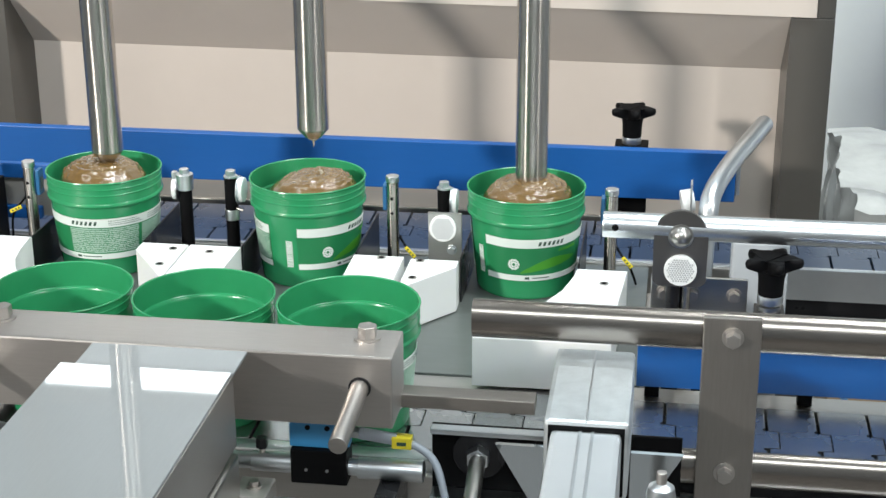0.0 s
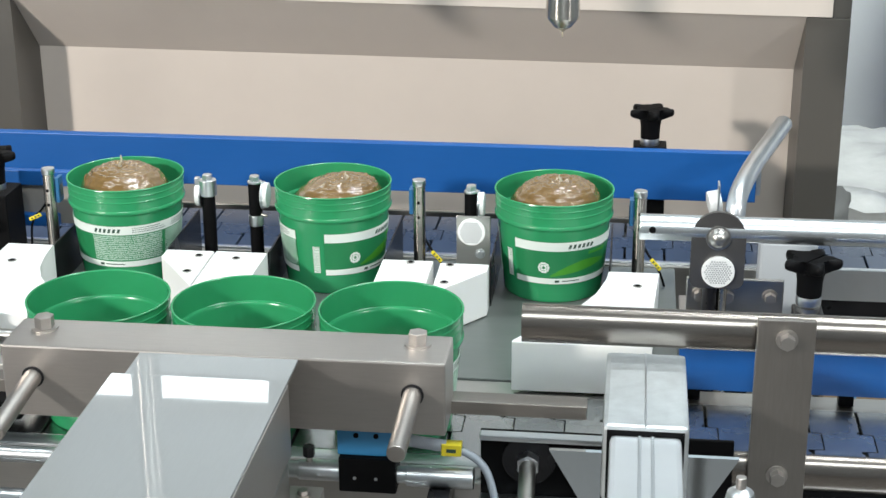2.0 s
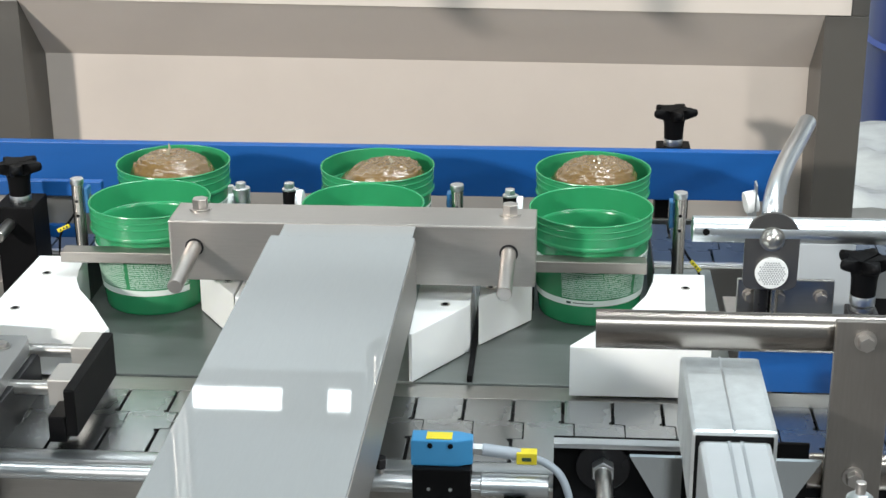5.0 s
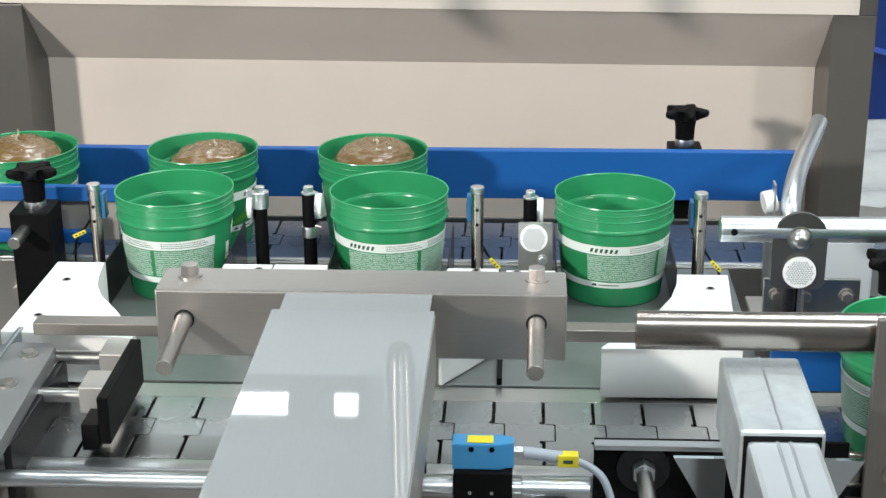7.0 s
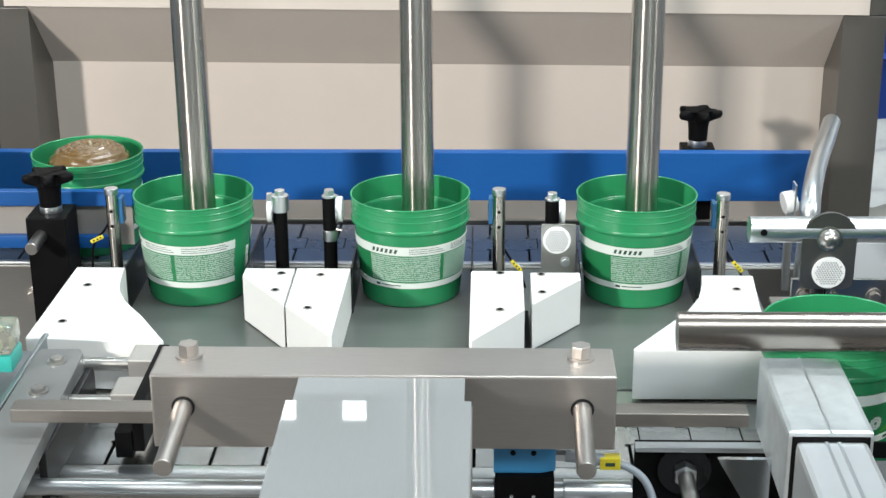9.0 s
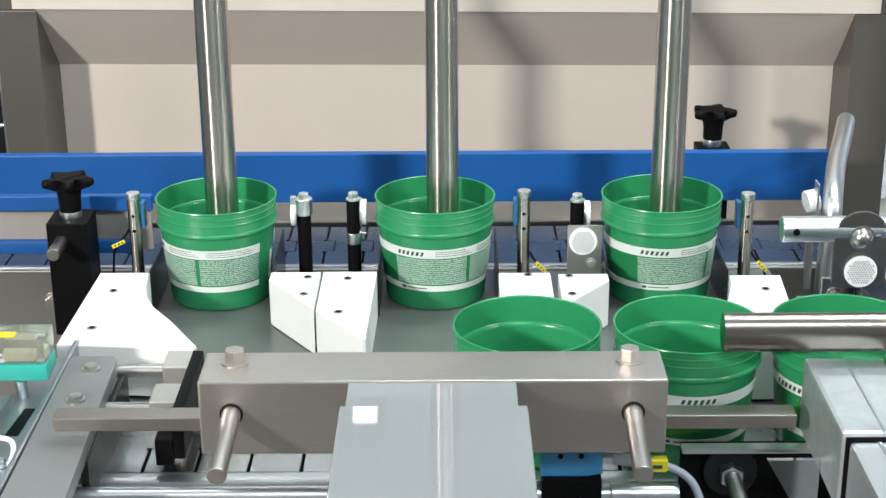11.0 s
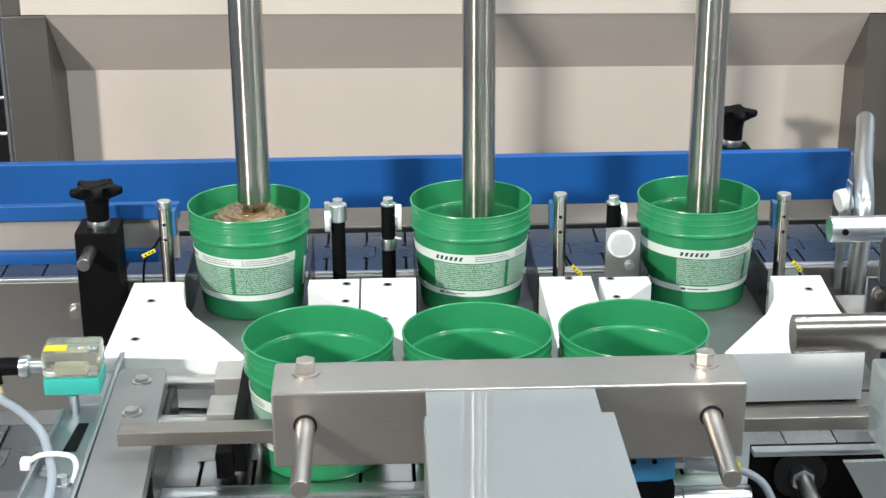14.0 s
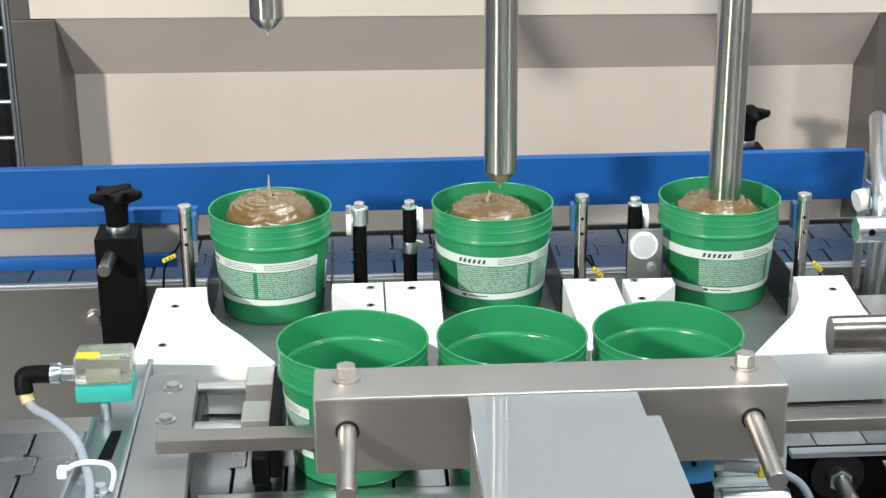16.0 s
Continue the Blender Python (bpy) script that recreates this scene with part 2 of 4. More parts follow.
# ---- machine hood behind the conveyors ----
hood = thing("machine_hood", (0, 0, 0), "beige and warm grey painted sheet-metal machine hood", "machine hood")
tp = B()
v = [tp.verts.new((x, y, z)) for y in (0.4374, 0.4448) for x, z in ((-0.4549, 0.0), (0.4763, 0.0), (0.4763, 1.0136), (-0.4549, 1.0208))]
for q in ((0, 1, 2, 3), (7, 6, 5, 4), (0, 4, 5, 1), (3, 2, 6, 7), (1, 5, 6, 2), (0, 3, 7, 4)):
    tp.faces.new([v[i] for i in q])
part("back_panel", tp, BEIGE, hood, "light beige painted back panel")
slope = B()
v = [slope.verts.new(p) for p in [(-0.4588, 0.366, 1.1022), (0.4793, 0.366, 1.0924), (0.4762, 0.4372, 1.0133), (-0.4548, 0.4372, 1.0205), (-0.4588, 0.374, 1.108), (0.4793, 0.374, 1.098), (0.4762, 0.445, 1.0192), (-0.4548, 0.445, 1.0265)]]
for q in ((0, 1, 2, 3), (7, 6, 5, 4), (0, 4, 5, 1), (3, 2, 6, 7), (1, 5, 6, 2), (0, 3, 7, 4)):
    slope.faces.new([v[i] for i in q])
part("sloped_soffit", slope, BEIGE, hood)
part("column", prism(B(), [(-0.5078, 0.3668), (-0.4590, 0.3668), (-0.4551, 0.4374), (-0.4551, 0.46), (-0.5078, 0.46)], 0.0, 1.1012, 0.0015), GREY, hood, "warm grey painted column")
part("column", prism(B(), [(0.4795, 0.3668), (0.5285, 0.3668), (0.5285, 0.46), (0.4765, 0.46), (0.4765, 0.4374)], 0.0, 1.0908, 0.0015), GREY, hood, "warm grey painted column")
part("column_top", box(B(), -0.5078, -0.4858, 0.3668, 0.46, 1.1014, 1.42, 0.001), GREY, hood)
part("column_top", box(B(), 0.5082, 0.5285, 0.3668, 0.46, 1.0910, 1.42, 0.001), GREY, hood)
ln = B()
v = [ln.verts.new((x, y, z)) for y in (0.3635, 0.46) for x, z in ((-0.4850, 1.1034), (0.5074, 1.0922), (0.5074, 1.21), (-0.4850, 1.21))]
for q in ((0, 1, 2, 3), (7, 6, 5, 4), (0, 4, 5, 1), (3, 2, 6, 7), (1, 5, 6, 2), (0, 3, 7, 4)):
    ln.faces.new([v[i] for i in q])
part("lintel", ln, BEIGE, hood)
# Out-of-view panel, coloured cool so the cover sheet mirrors blue-grey.
part("upper_panel", box(B(), -0.4850, 0.5074, 0.3660, 0.46, 1.2105, 1.42, 0.001), surface("pale_blue_grey_reflection_tint", (0.56, 0.62, 0.66), 0.4, vary=0.03, scale=20, stain=0.04), hood, "unseen upper panel, pale blue-grey to cool the cover's reflection")
for x in (-0.49, 0.505):
    part("upright", box(B(), x - 0.02, x + 0.015, 0.40, 0.45, 1.42, 1.90, 0.002), GREY, hood)
    part("arm", box(B(), x - 0.02, x + 0.015, 0.0, 0.40, 1.86, 1.90, 0.002), GREY, hood)
# Unseen box added as a backing for the bright strips.
part("strip_backing", box(B(), -0.46, -0.07, 0.395, 0.44, 1.42, 1.52, 0.003), GREY, hood)
part("filling_head", box(B(), -0.52, 0.53, -0.03, 0.03, 1.84, 1.93, 0.004), GREY, hood)

# wire guard beside the hood
guard = thing("wire_guard", (-0.536, 0.47, 0), "pale grey welded wire machine guard panel", "wire guard")
part("post", rod(B(), (0, 0, 0), (0, 0, 1.9), 0.004, 10), GALV, guard)
for i in range(16):
    part("wire", rod(B(), (-0.6, 0, 0.62 + i * 0.045), (0.0, 0, 0.62 + i * 0.045), 0.0025, 8), GALV, guard)
for i in range(6):
    part("upright_wire", rod(B(), (-0.09 - i * 0.09, 0.005, 0.0), (-0.09 - i * 0.09, 0.005, 1.4), 0.0025, 8), GALV, guard)
# Added dark box supplies the dark background seen through the wires.
solid("dark_backdrop", box(B(), -1.6, -0.60, 0.75, 1.3, 0, 1.5, 0.01), DARK, "dark box added as the dark background behind the wire guard", "cabinet")

# goods far behind the machine
FILM = surface("stretch_film", (0.46, 0.46, 0.44), 0.22, vary=0.22, scale=14, bump=1.0, stain=0.2)
solid("partition", box(B(), 0.45, 3.2, 2.75, 2.80, 0, 1.7, 0.004), surface("pale_partition_paint", (0.82, 0.825, 0.79), 0.5, vary=0.03, scale=5, stain=0.05), "pale grey partition wall behind the machine", kind="structure")
pallet = thing("wrapped_pallet", (0.90, 1.75, 0), "pale goods in crumpled clear stretch film", "pallet")
part("base", box(B(), -0.22, 0.9, -0.3, 0.3, 0, 0.14, 0.005), surface("raw_pallet_wood", (0.35, 0.25, 0.15), 0.7, vary=0.2), pallet)
wrap = box(B(), -0.20, 0.88, -0.28, 0.28, 0.14, 0.49)
bmesh.ops.subdivide_edges(wrap, edges=wrap.edges[:], cuts=26, use_grid_fill=True)
for w in wrap.verts:
    k = noise.noise(w.co * 9.0) * 0.03 + noise.noise(w.co * 26.0) * 0.012
    w.co += Vector((k, k, k * 0.6 if w.co.z > 0.2 else 0))
part("wrapped_load", wrap, FILM, pallet, smooth=60)
DRUM = surface("blue_drum_paint", (0.02, 0.06, 0.30), 0.4, vary=0.08, stain=0.15)
for i in range(2):
    drum = thing("blue_drum", (1.21 + 0.62 * i, 2.42, 0), "blue painted steel drum with ribs", "drum", "blue drums")
    part("shell", lathe(B(), [(0, 0), (0.29, 0), (0.298, 0.01), (0.29, 0.02), (0.29, 0.3), (0.30, 0.31), (0.29, 0.32), (0.29, 0.58), (0.30, 0.59), (0.29, 0.60), (0.29, 0.88), (0.298, 0.9), (0.27, 0.9), (0, 0.9)], 40), DRUM, drum)
hose = tagged(new("blue_hose", mesh_of("blue_hose", tube(B(), [(0.604, 0.62, 0.0), (0.608, 0.62, 0.45), (0.612, 0.62, 0.635), (0.624, 0.62, 0.678), (0.650, 0.62, 0.690), (0.676, 0.62, 0.672), (0.692, 0.62, 0.60), (0.70, 0.62, 0.40), (0.70, 0.62, 0.0)], 0.0055), surface("blue_hose_plastic", (0.16, 0.42, 0.74), 0.4))), "thin blue air hose looping up from the floor", "hose")


# ---- bolts ----
def hex_bolt(bm, at, axis, r=0.0065, h=0.006, washer=True):
    a, d = Vector(at), Vector(axis).normalized()
    if washer:
        rod(bm, a, a + d * 0.0014, r * 1.35, 20)
    rod(bm, a + d * 0.0012, a + d * (0.0012 + h), r, 6, bevel=0.0006)
    return bm


def socket_bolt(bm, at, axis, r=0.0045):
    """A countersunk socket head: a dark recess with a steel rim."""
    a, d = Vector(at), Vector(axis).normalized()
    rod(bm, a - d * 0.002, a + d * 0.0006, r, 20)
    return bm


# ---- table with sliding plate and station guides ----
table = thing("machine_table", (0, 0, 0), "stainless steel machine table with a dull sliding plate", "machine table")
part("sliding_plate", box(B(), -0.325, 0.335, -0.2215, 0.060, 0.890, TOP, 0.001), PLATEM, table, "dull grey sliding plate")
part("cabinet", box(B(), -0.318, 0.33, -0.205, 0.045, 0.0, 0.888, 0.004), STEEL, table)


def guide_block(poly, holes, label):
    th = thing("guide_block", (0, 0, 0), label, "guide block", "white guide blocks")
    part("block", prism(B(), poly, TOP + 0.001, 0.9455, 0.0009), WHITE, th, smooth=25)
    for x, y in holes:
        h = part("screw", socket_bolt(B(), (x, y, 0.9455), (0, 0, 1), 0.0042), STEEL, th, "steel socket screw")
        # Black disc stands for the shade in the screw's socket.
        part("socket", rod(B(), (x, y, 0.9456), (x, y, 0.9464), 0.0026, 6), BLACK, h)
    return th


LEFT = [(-0.3105, -0.0605), (-0.3140, -0.2240), (-0.1990, -0.2350), (-0.1965, -0.2290), (-0.2250, -0.1780), (-0.2480, -0.1440), (-0.2570, -0.1200), (-0.2630, -0.0950), (-0.2648, -0.0605)]
guide_block(LEFT, [(-0.2894, -0.1057), (-0.2915, -0.1896)], "large white plastic guide block with a curved edge")
guide_block([(-0.1516, -0.0612), (-0.1520, -0.0800), (-0.1056, -0.1490), (-0.1056, -0.0612)], [(-0.1168, -0.0744), (-0.1172, -0.1156)], "white plastic guide block with a slanted face")
guide_block([(-0.1036, -0.0606), (-0.1036, -0.1520), (-0.0600, -0.2160), (-0.0570, -0.2150), (-0.0538, -0.0650), (-0.0538, -0.0606)], [(-0.0798, -0.0781), (-0.0835, -0.1570)], "white plastic guide block tapering to a tip")
guide_block([(0.0594, -0.0655), (0.0588, -0.0700), (0.0588, -0.2240), (0.0615, -0.2255), (0.1065, -0.1580), (0.1065, -0.0655)], [(0.0858, -0.0714), (0.0850, -0.1590)], "white plastic guide block tapering to a tip")
guide_block([(0.1136, -0.0690), (0.1136, -0.1460), (0.1592, -0.0860), (0.1592, -0.0690)], [(0.1233, -0.0744), (0.1230, -0.1180)], "white plastic guide block with a slanted face")
guide_block([(0.2705, -0.0745), (0.2690, -0.0950), (0.2610, -0.1300), (0.2480, -0.1620), (0.2080, -0.2205), (0.1945, -0.2400), (0.1945, -0.2435), (0.3100, -0.2420), (0.3120, -0.1500), (0.3172, -0.0745)], [(0.2974, -0.1089)], "large white plastic guide block with a curved edge")
# Black strips put the shade of the narrow gaps between blocks into colour.
for x, w, y in ((-0.1046, 0.0008, -0.1480), (0.1100, 0.0022, -0.2205)):
    solid("gap_shade", box(B(), x - w, x + w, y, -0.066, TOP, 0.906), BLACK, "thin black strip laid in as the shade between guide blocks", "strip", "black gap strips")

# thin sheet walls beside each station
for x in (-0.2655, -0.1520, -0.0530, 0.0590, 0.1600, 0.2715):
    solid("station_wall", box(B(), x - 0.0007, x + 0.0007, -0.0600, 0.0570, TOP, 0.9450), DARK, "thin dark steel sheet wall beside a filling station", "sheet wall", "station walls")


# ---- sensor posts ----
def steel_post(x, z, side):
    th = thing("sensor_post", (x, 0.0, TOP), "drilled steel post with a blue light sensor", "sensor post", "sensor posts")
    h = z - TOP
    part("post", rod(B(), (0, 0, 0), (0, 0, h - 0.006), 0.0060, 24), STEELX, th)
    part("cap", rod(B(), (0, 0, h - 0.006), (0, 0, h), 0.0066, 24, bevel=0.0008), GALV, th)
    part("foot", box(B(), -0.012, 0.012, -0.010, 0.010, 0, 0.006, 0.001), STEEL, th)
    # Black discs stand for the shade in the drilled holes.
    for k in (0.022, 0.037):
        part("hole", rod(B(), (0, -0.0062, h - k), (0, -0.0055, h - k), 0.0016, 12), BLACK, th)
    s = part("sensor", box(B(), min(side * 0.0062, side * 0.0100), max(side * 0.0062, side * 0.0100), -0.001, 0.012, h - 0.036, h - 0.010, 0.001), POSTBLUE, th, "blue light sensor")
    part("lens", box(B(), min(side * 0.0100, side * 0.0106), max(side * 0.0100, side * 0.0106), 0.002, 0.009, h - 0.030, h - 0.018, 0.0003), CLEAR, s)
    s, z0 = -side, (0.026 if side < 0 else 0.052)
    tag = box(B(), -0.0070, 0.0070, -0.0006, 0.0006, -0.0019, 0.0019, 0.0004)
    bmesh.ops.transform(tag, matrix=pose(s * 0.0170, -0.002, z0, 0, 48 if side < 0 else -26, 0), verts=tag.verts)
    part("cable_tag", tag, YELLOW, th, "yellow cable tag with dark marks")
    for k in (-0.0035, 0.0005, 0.0040):
        m = box(B(), k - 0.0008, k + 0.0008, -0.0009, -0.0005, -0.0009, 0.0009)
        bmesh.ops.transform(m, matrix=pose(s * 0.0170, -0.002, z0, 0, 48 if side < 0 else -26, 0), verts=m.verts)
        part("tag_mark", m, INK, th)
    part("cable", tube(B(), [(0.0, 0.006, z0 + 0.024), (s * 0.010, 0.001, z0 + 0.008), (s * 0.0170, -0.0010, z0), (s * 0.0230, 0.001, z0 - 0.014), (s * 0.026, 0.004, 0.0015)], 0.0012, 8), BLACK, th)


def black_post(x, z, side, band):
    th = thing("reflector_post", (x, 0.0, TOP), "black sleeved post with a white round reflector", "reflector post", "reflector posts")
    h = z - TOP
    part("sleeve", rod(B(), (0, 0, 0), (0, 0, h - 0.008), 0.0066, 24, bevel=0.0006), BLACK, th)
    part("bolt", hex_bolt(B(), (0, 0, h - 0.008), (0, 0, 1), 0.0052, 0.006), GALV, th)
    if band == "top":
        part("clamp_ring", rod(B(), (0, 0, h - 0.022), (0, 0, h - 0.006), 0.0086, 24, bevel=0.0006), GALV, th)
        part("clamp_ear", box(B(), -0.0125, -0.0075, -0.003, 0.003, h - 0.012, h - 0.004, 0.0006), GALV, th)
    elif band == "low":
        part("clamp_ring", rod(B(), (0, 0, h - 0.052), (0, 0, h - 0.041), 0.0074, 24, bevel=0.0006), GALV, th)
        part("clamp_screw", rod(B(), (0.006, -0.002, h - 0.040), (0.012, -0.004, h - 0.041), 0.0014, 10), BARSTEEL, th)
    r = part("reflector", rod(B(), (side * 0.0075, 0.004, h - 0.022), (side * 0.0125, 0.004, h - 0.022), 0.0125, 28, bevel=0.001), REFLECT, th, "white round reflector seen edge on")
    part("reflector_rim", rod(B(), (side * 0.0064, 0.004, h - 0.022), (side * 0.0078, 0.004, h - 0.022), 0.0140, 28), GALV, r)


steel_post(-0.2875, 1.0035, 1)
black_post(-0.1253, 1.0030, -1, "top")
black_post(-0.0780, 1.0035, 1, "low")
steel_post(0.0847, 1.0040, -1)
black_post(0.1355, 1.0010, 1, "none")
steel_post(0.2978, 1.0000, -1)

# bracket with a reflector disc that faces out
br = thing("reflector_bracket", (0.1385, -0.030, 0), "small steel bracket with a white round reflector", "bracket")
part("plate", box(B(), -0.0140, 0.0185, -0.0015, 0.0015, TOP, 0.9790, 0.0006), STEEL, br)
part("foot", box(B(), -0.0140, 0.0185, 0.0015, 0.018, TOP, 0.9030, 0.0005), STEEL, br)
disc = part("reflector", rod(B(), (0.0005, -0.0015, 0.9640), (0.0005, -0.0050, 0.9640), 0.0132, 36, bevel=0.0008), REFLECT, br, "white honeycomb reflector disc")
bits = B()
for i in range(-5, 6):
    for j in range(-5, 6):
        x, z = i * 0.0022 + (j % 2) * 0.0011, j * 0.0019
        if math.hypot(x, z) < 0.011:
            rod(bits, (0.0005 + x, -0.0050, 0.9640 + z), (0.0005 + x, -0.0054, 0.9640 + z), 0.00085, 6)
part("honeycomb_print", bits, FACET, disc, kind="stuff")
part("bolt", hex_bolt(B(), (0.0090, -0.0015, 0.9420), (0, -1, 0), 0.0036, 0.003), GALV, br)


# ---- star knobs ----
def star_knob(parent, x, y, z):
    """A five-armed knob with its stem; z is the height of the top."""
    kb = B()
    pts = []
    for i in range(60):
        a = 2 * math.pi * i / 60
        r = 0.0186 + 0.0074 * math.cos(5 * a + 0.6)
        pts.append((x + r * math.cos(a), y + r * math.sin(a)))
    prism(kb, pts, z - 0.0120, z, 0.0034)
    for v in kb.verts:
        d = math.hypot(v.co.x - x, v.co.y - y) - 0.012
        if d > 0 and v.co.z < z - 0.006:
            v.co.z += d * 0.30
    k = part("knob", kb, BLACK, parent, "black star knob", smooth=60)
    part("stem", lathe(B(), [(0, z - 0.034), (0.0105, z - 0.034), (0.0110, z - 0.020), (0.0125, z - 0.011), (0.0125, z - 0.009), (0, z - 0.009)], 28), BLACK, k).matrix_basis = pose(x, y, 0)
    part("collar", rod(B(), (x, y, z - 0.042), (x, y, z - 0.034), 0.0108, 28, bevel=0.0008), GALV, k, "steel collar")


kl = thing("clamp_block", (0, 0, 0), "tall black clamp block with a star knob", "clamp", "clamps with star knobs")
part("block", box(B(), -0.3735, -0.3345, 0.000, 0.045, 0.8560, 0.9720, 0.0012), BLACK, kl)
part("pin", rod(B(), (-0.3585, 0.020, 0.9560), (-0.3615, -0.030, 0.9515), 0.0062, 20, bevel=0.0008), STEEL, kl, "short steel pin")
star_knob(kl, -0.354, 0.024, 1.0120)
part("hanger", box(B(), -0.372, -0.336, 0.045, 0.0545, 0.862, 0.90, 0.001), BLACK, kl)

kb = thing("clamp_block", (0, 0, 0), "black clamp block with a star knob behind the rail", "clamp", "clamps with star knobs")
part("block", box(B(), 0.2895, 0.3265, 0.262, 0.290, 0.70, 0.9640, 0.0012), BLACK, kb)
part("arm", box(B(), 0.2970, 0.3190, 0.2125, 0.262, 0.94, 0.955, 0.001), BLACK, kb)
part("leg", box(B(), 0.2970, 0.3190, 0.266, 0.286, 0.0, 0.70, 0.001), DARK, kb)
star_knob(kb, 0.3078, 0.274, 1.0060)

kr = thing("clamp_post", (0, 0, 0), "steel post with a black star knob", "clamp", "clamps with star knobs")
part("post", rod(B(), (0.4403, -0.1787, 0.0), (0.4403, -0.1787, 0.962), 0.0100, 24), STEEL, kr)
part("arm", box(B(), 0.4280, 0.4530, -0.190, -0.166, 0.930, 0.958, 0.001), DARK, kr)
star_knob(kr, 0.4403, -0.1787, 1.0060)

# ---- reflector arm and bars on the feed side ----
arm = thing("reflector_stand", (0, 0, 0), "round-topped grey steel plate with bolt and reflector", "sensor stand")
pl = B()
outline = [(0.3405 + 0.008 + 0.008 * math.cos(radians(a)), 0.978 + 0.008 * math.sin(radians(a))) for a in range(180, 271, 18)] + [(0.3865 - 0.008 + 0.008 * math.cos(radians(a)), 0.978 + 0.008 * math.sin(radians(a))) for a in range(270, 360, 18)] + [(0.3635 + 0.0230 * math.cos(radians(a)), 1.0160 + 0.0230 * math.sin(radians(a))) for a in range(0, 181, 12)]
lo = [pl.verts.new((x, -0.1680, z)) for x, z in outline]
hi = [pl.verts.new((x, -0.1640, z)) for x, z in outline]
pl.faces.new(lo)
pl.faces.new(hi[::-1])
for i in range(len(lo)):
    j = (i + 1) % len(lo)
    pl.faces.new((lo[j], lo[i], hi[i], hi[j]))
part("plate", pl, surface("grey_plate_steel", (0.17, 0.165, 0.16), 0.4, 0.9, vary=0.08, stain=0.1), arm)
part("bolt", lathe(B(), [(0, 0.008), (0.004, 0.0074), (0.0075, 0.0045), (0.0090, 0.001), (0.0108, 0.0008), (0.0108, 0), (0, 0)], 28), STEEL, arm, "domed steel bolt").matrix_basis = pose(0.3632, -0.1680, 1.0160, 90, 0, 0)
d2 = part("reflector", rod(B(), (0.3642, -0.1680, 0.9860), (0.3642, -0.1715, 0.9860), 0.0140, 36, bevel=0.0008), REFLECT, arm, "white honeycomb reflector disc")
bits = B()
for i in range(-5, 6):
    for j in range(-5, 6):
        x, z = i * 0.0022 + (j % 2) * 0.0011, j * 0.0019
        if math.hypot(x, z) < 0.0115:
            rod(bits, (0.3642 + x, -0.1715, 0.9860 + z), (0.3642 + x, -0.1719, 0.9860 + z), 0.00085, 6)
part("honeycomb_print", bits, FACET, d2, kind="stuff")
part("post", rod(B(), (0.3585, -0.156, 0.0), (0.3585, -0.156, 0.972), 0.0062, 20), DARK, arm)
part("post", rod(B(), (0.3690, -0.150, 0.0), (0.3690, -0.150, 0.972), 0.0052, 20), STEELX, arm)

ang = thing("angle_bracket", (0, 0, 0), "dark steel angle bracket with hex bolts", "bracket")
part("flange", box(B(), 0.3396, 0.4235, -0.140, -0.136, 0.915, 0.9680, 0.0008), STEEL, ang)
part("shelf", box(B(), 0.3360, 0.4235, -0.136, -0.060, 0.915, 0.919, 0.0008), STEEL, ang)
for x in (0.3510, 0.3760, 0.4120):
    part("bolt", hex_bolt(B(), (x, -0.140, 0.9530), (0, -1, 0), 0.0050, 0.006), BARSTEEL, ang)
part("stand", box(B(), 0.380, 0.40, -0.11, -0.09, 0.0, 0.915, 0.001), DARK, ang)

bar = thing("round_bar", (0, 0, 0), "bright zinc round bar with a drilled end", "bar")
part("bar", rod(B(), (0.2965, -0.1580, 1.0205), (1.60, -0.1520, 1.0205), 0.0112, 32, bevel=0.001), GALV, bar)
# Black disc stands for the dark of the drilled end.
part("hole", rod(B(), (0.3075, -0.1680, 1.0215), (0.3075, -0.1694, 1.0215), 0.0030, 16), BLACK, bar)
part("stand", rod(B(), (1.45, -0.153, 0.0), (1.45, -0.153, 1.0205), 0.010, 20), STEEL, bar)

bent = tagged(new("bent_guide_tube", mesh_of("bent_guide_tube", tube(B(), [(0.3870, 0.0450, 0.70), (0.3880, 0.0450, 0.88), (0.3905, 0.0460, 0.955), (0.3945, 0.0640, 0.9790), (0.4120, 0.1300, 0.9880), (0.4340, 0.2010, 0.9930), (0.4515, 0.2600, 0.9955)], 0.0098, 20), GALV)), "bent bright steel guide tube beside the conveyor", "guide tube")
sens = thing("small_sensor", (0, 0, 0), "small white sensor with a steel flap", "sensor")
part("body", rod(B(), (0.3640, 0.048, 0.9740), (0.3760, 0.050, 0.9760), 0.0110, 24, bevel=0.001), REFLECT, sens)
part("flap", box(B(), 0.3725, 0.3745, 0.036, 0.052, 0.9640, 0.9960, 0.0005), GALV, sens)
part("holder", box(B(), 0.3680, 0.3760, 0.050, 0.0555, 0.88, 0.966, 0.001), GALV, sens)
solid("light_junction_box", box(B(), 0.415, 0.470, 0.02, 0.05, 0.84, 0.945, 0.003), WALLM, "pale grey plastic junction box on the conveyor side", "junction box")

# ---- rear conveyor ----
rear = thing("rear_conveyor", (0, 0, 0), "steel conveyor frame with blue plastic guide rails", "conveyor")
part("side_plate", box(B(), -3.4, 0.42, 0.0560, 0.0620, 0.700, 0.9020, 0.001), STEEL, rear, "brushed steel side plate")
part("side_plate", box(B(), -3.4, 0.60, 0.1990, 0.2040, 0.700, 0.9020, 0.001), STEEL, rear, "brushed steel side plate")
part("bed", box(B(), -3.4, 3.2, 0.0700, 0.1900, 0.820, 0.8880), DARK, rear)
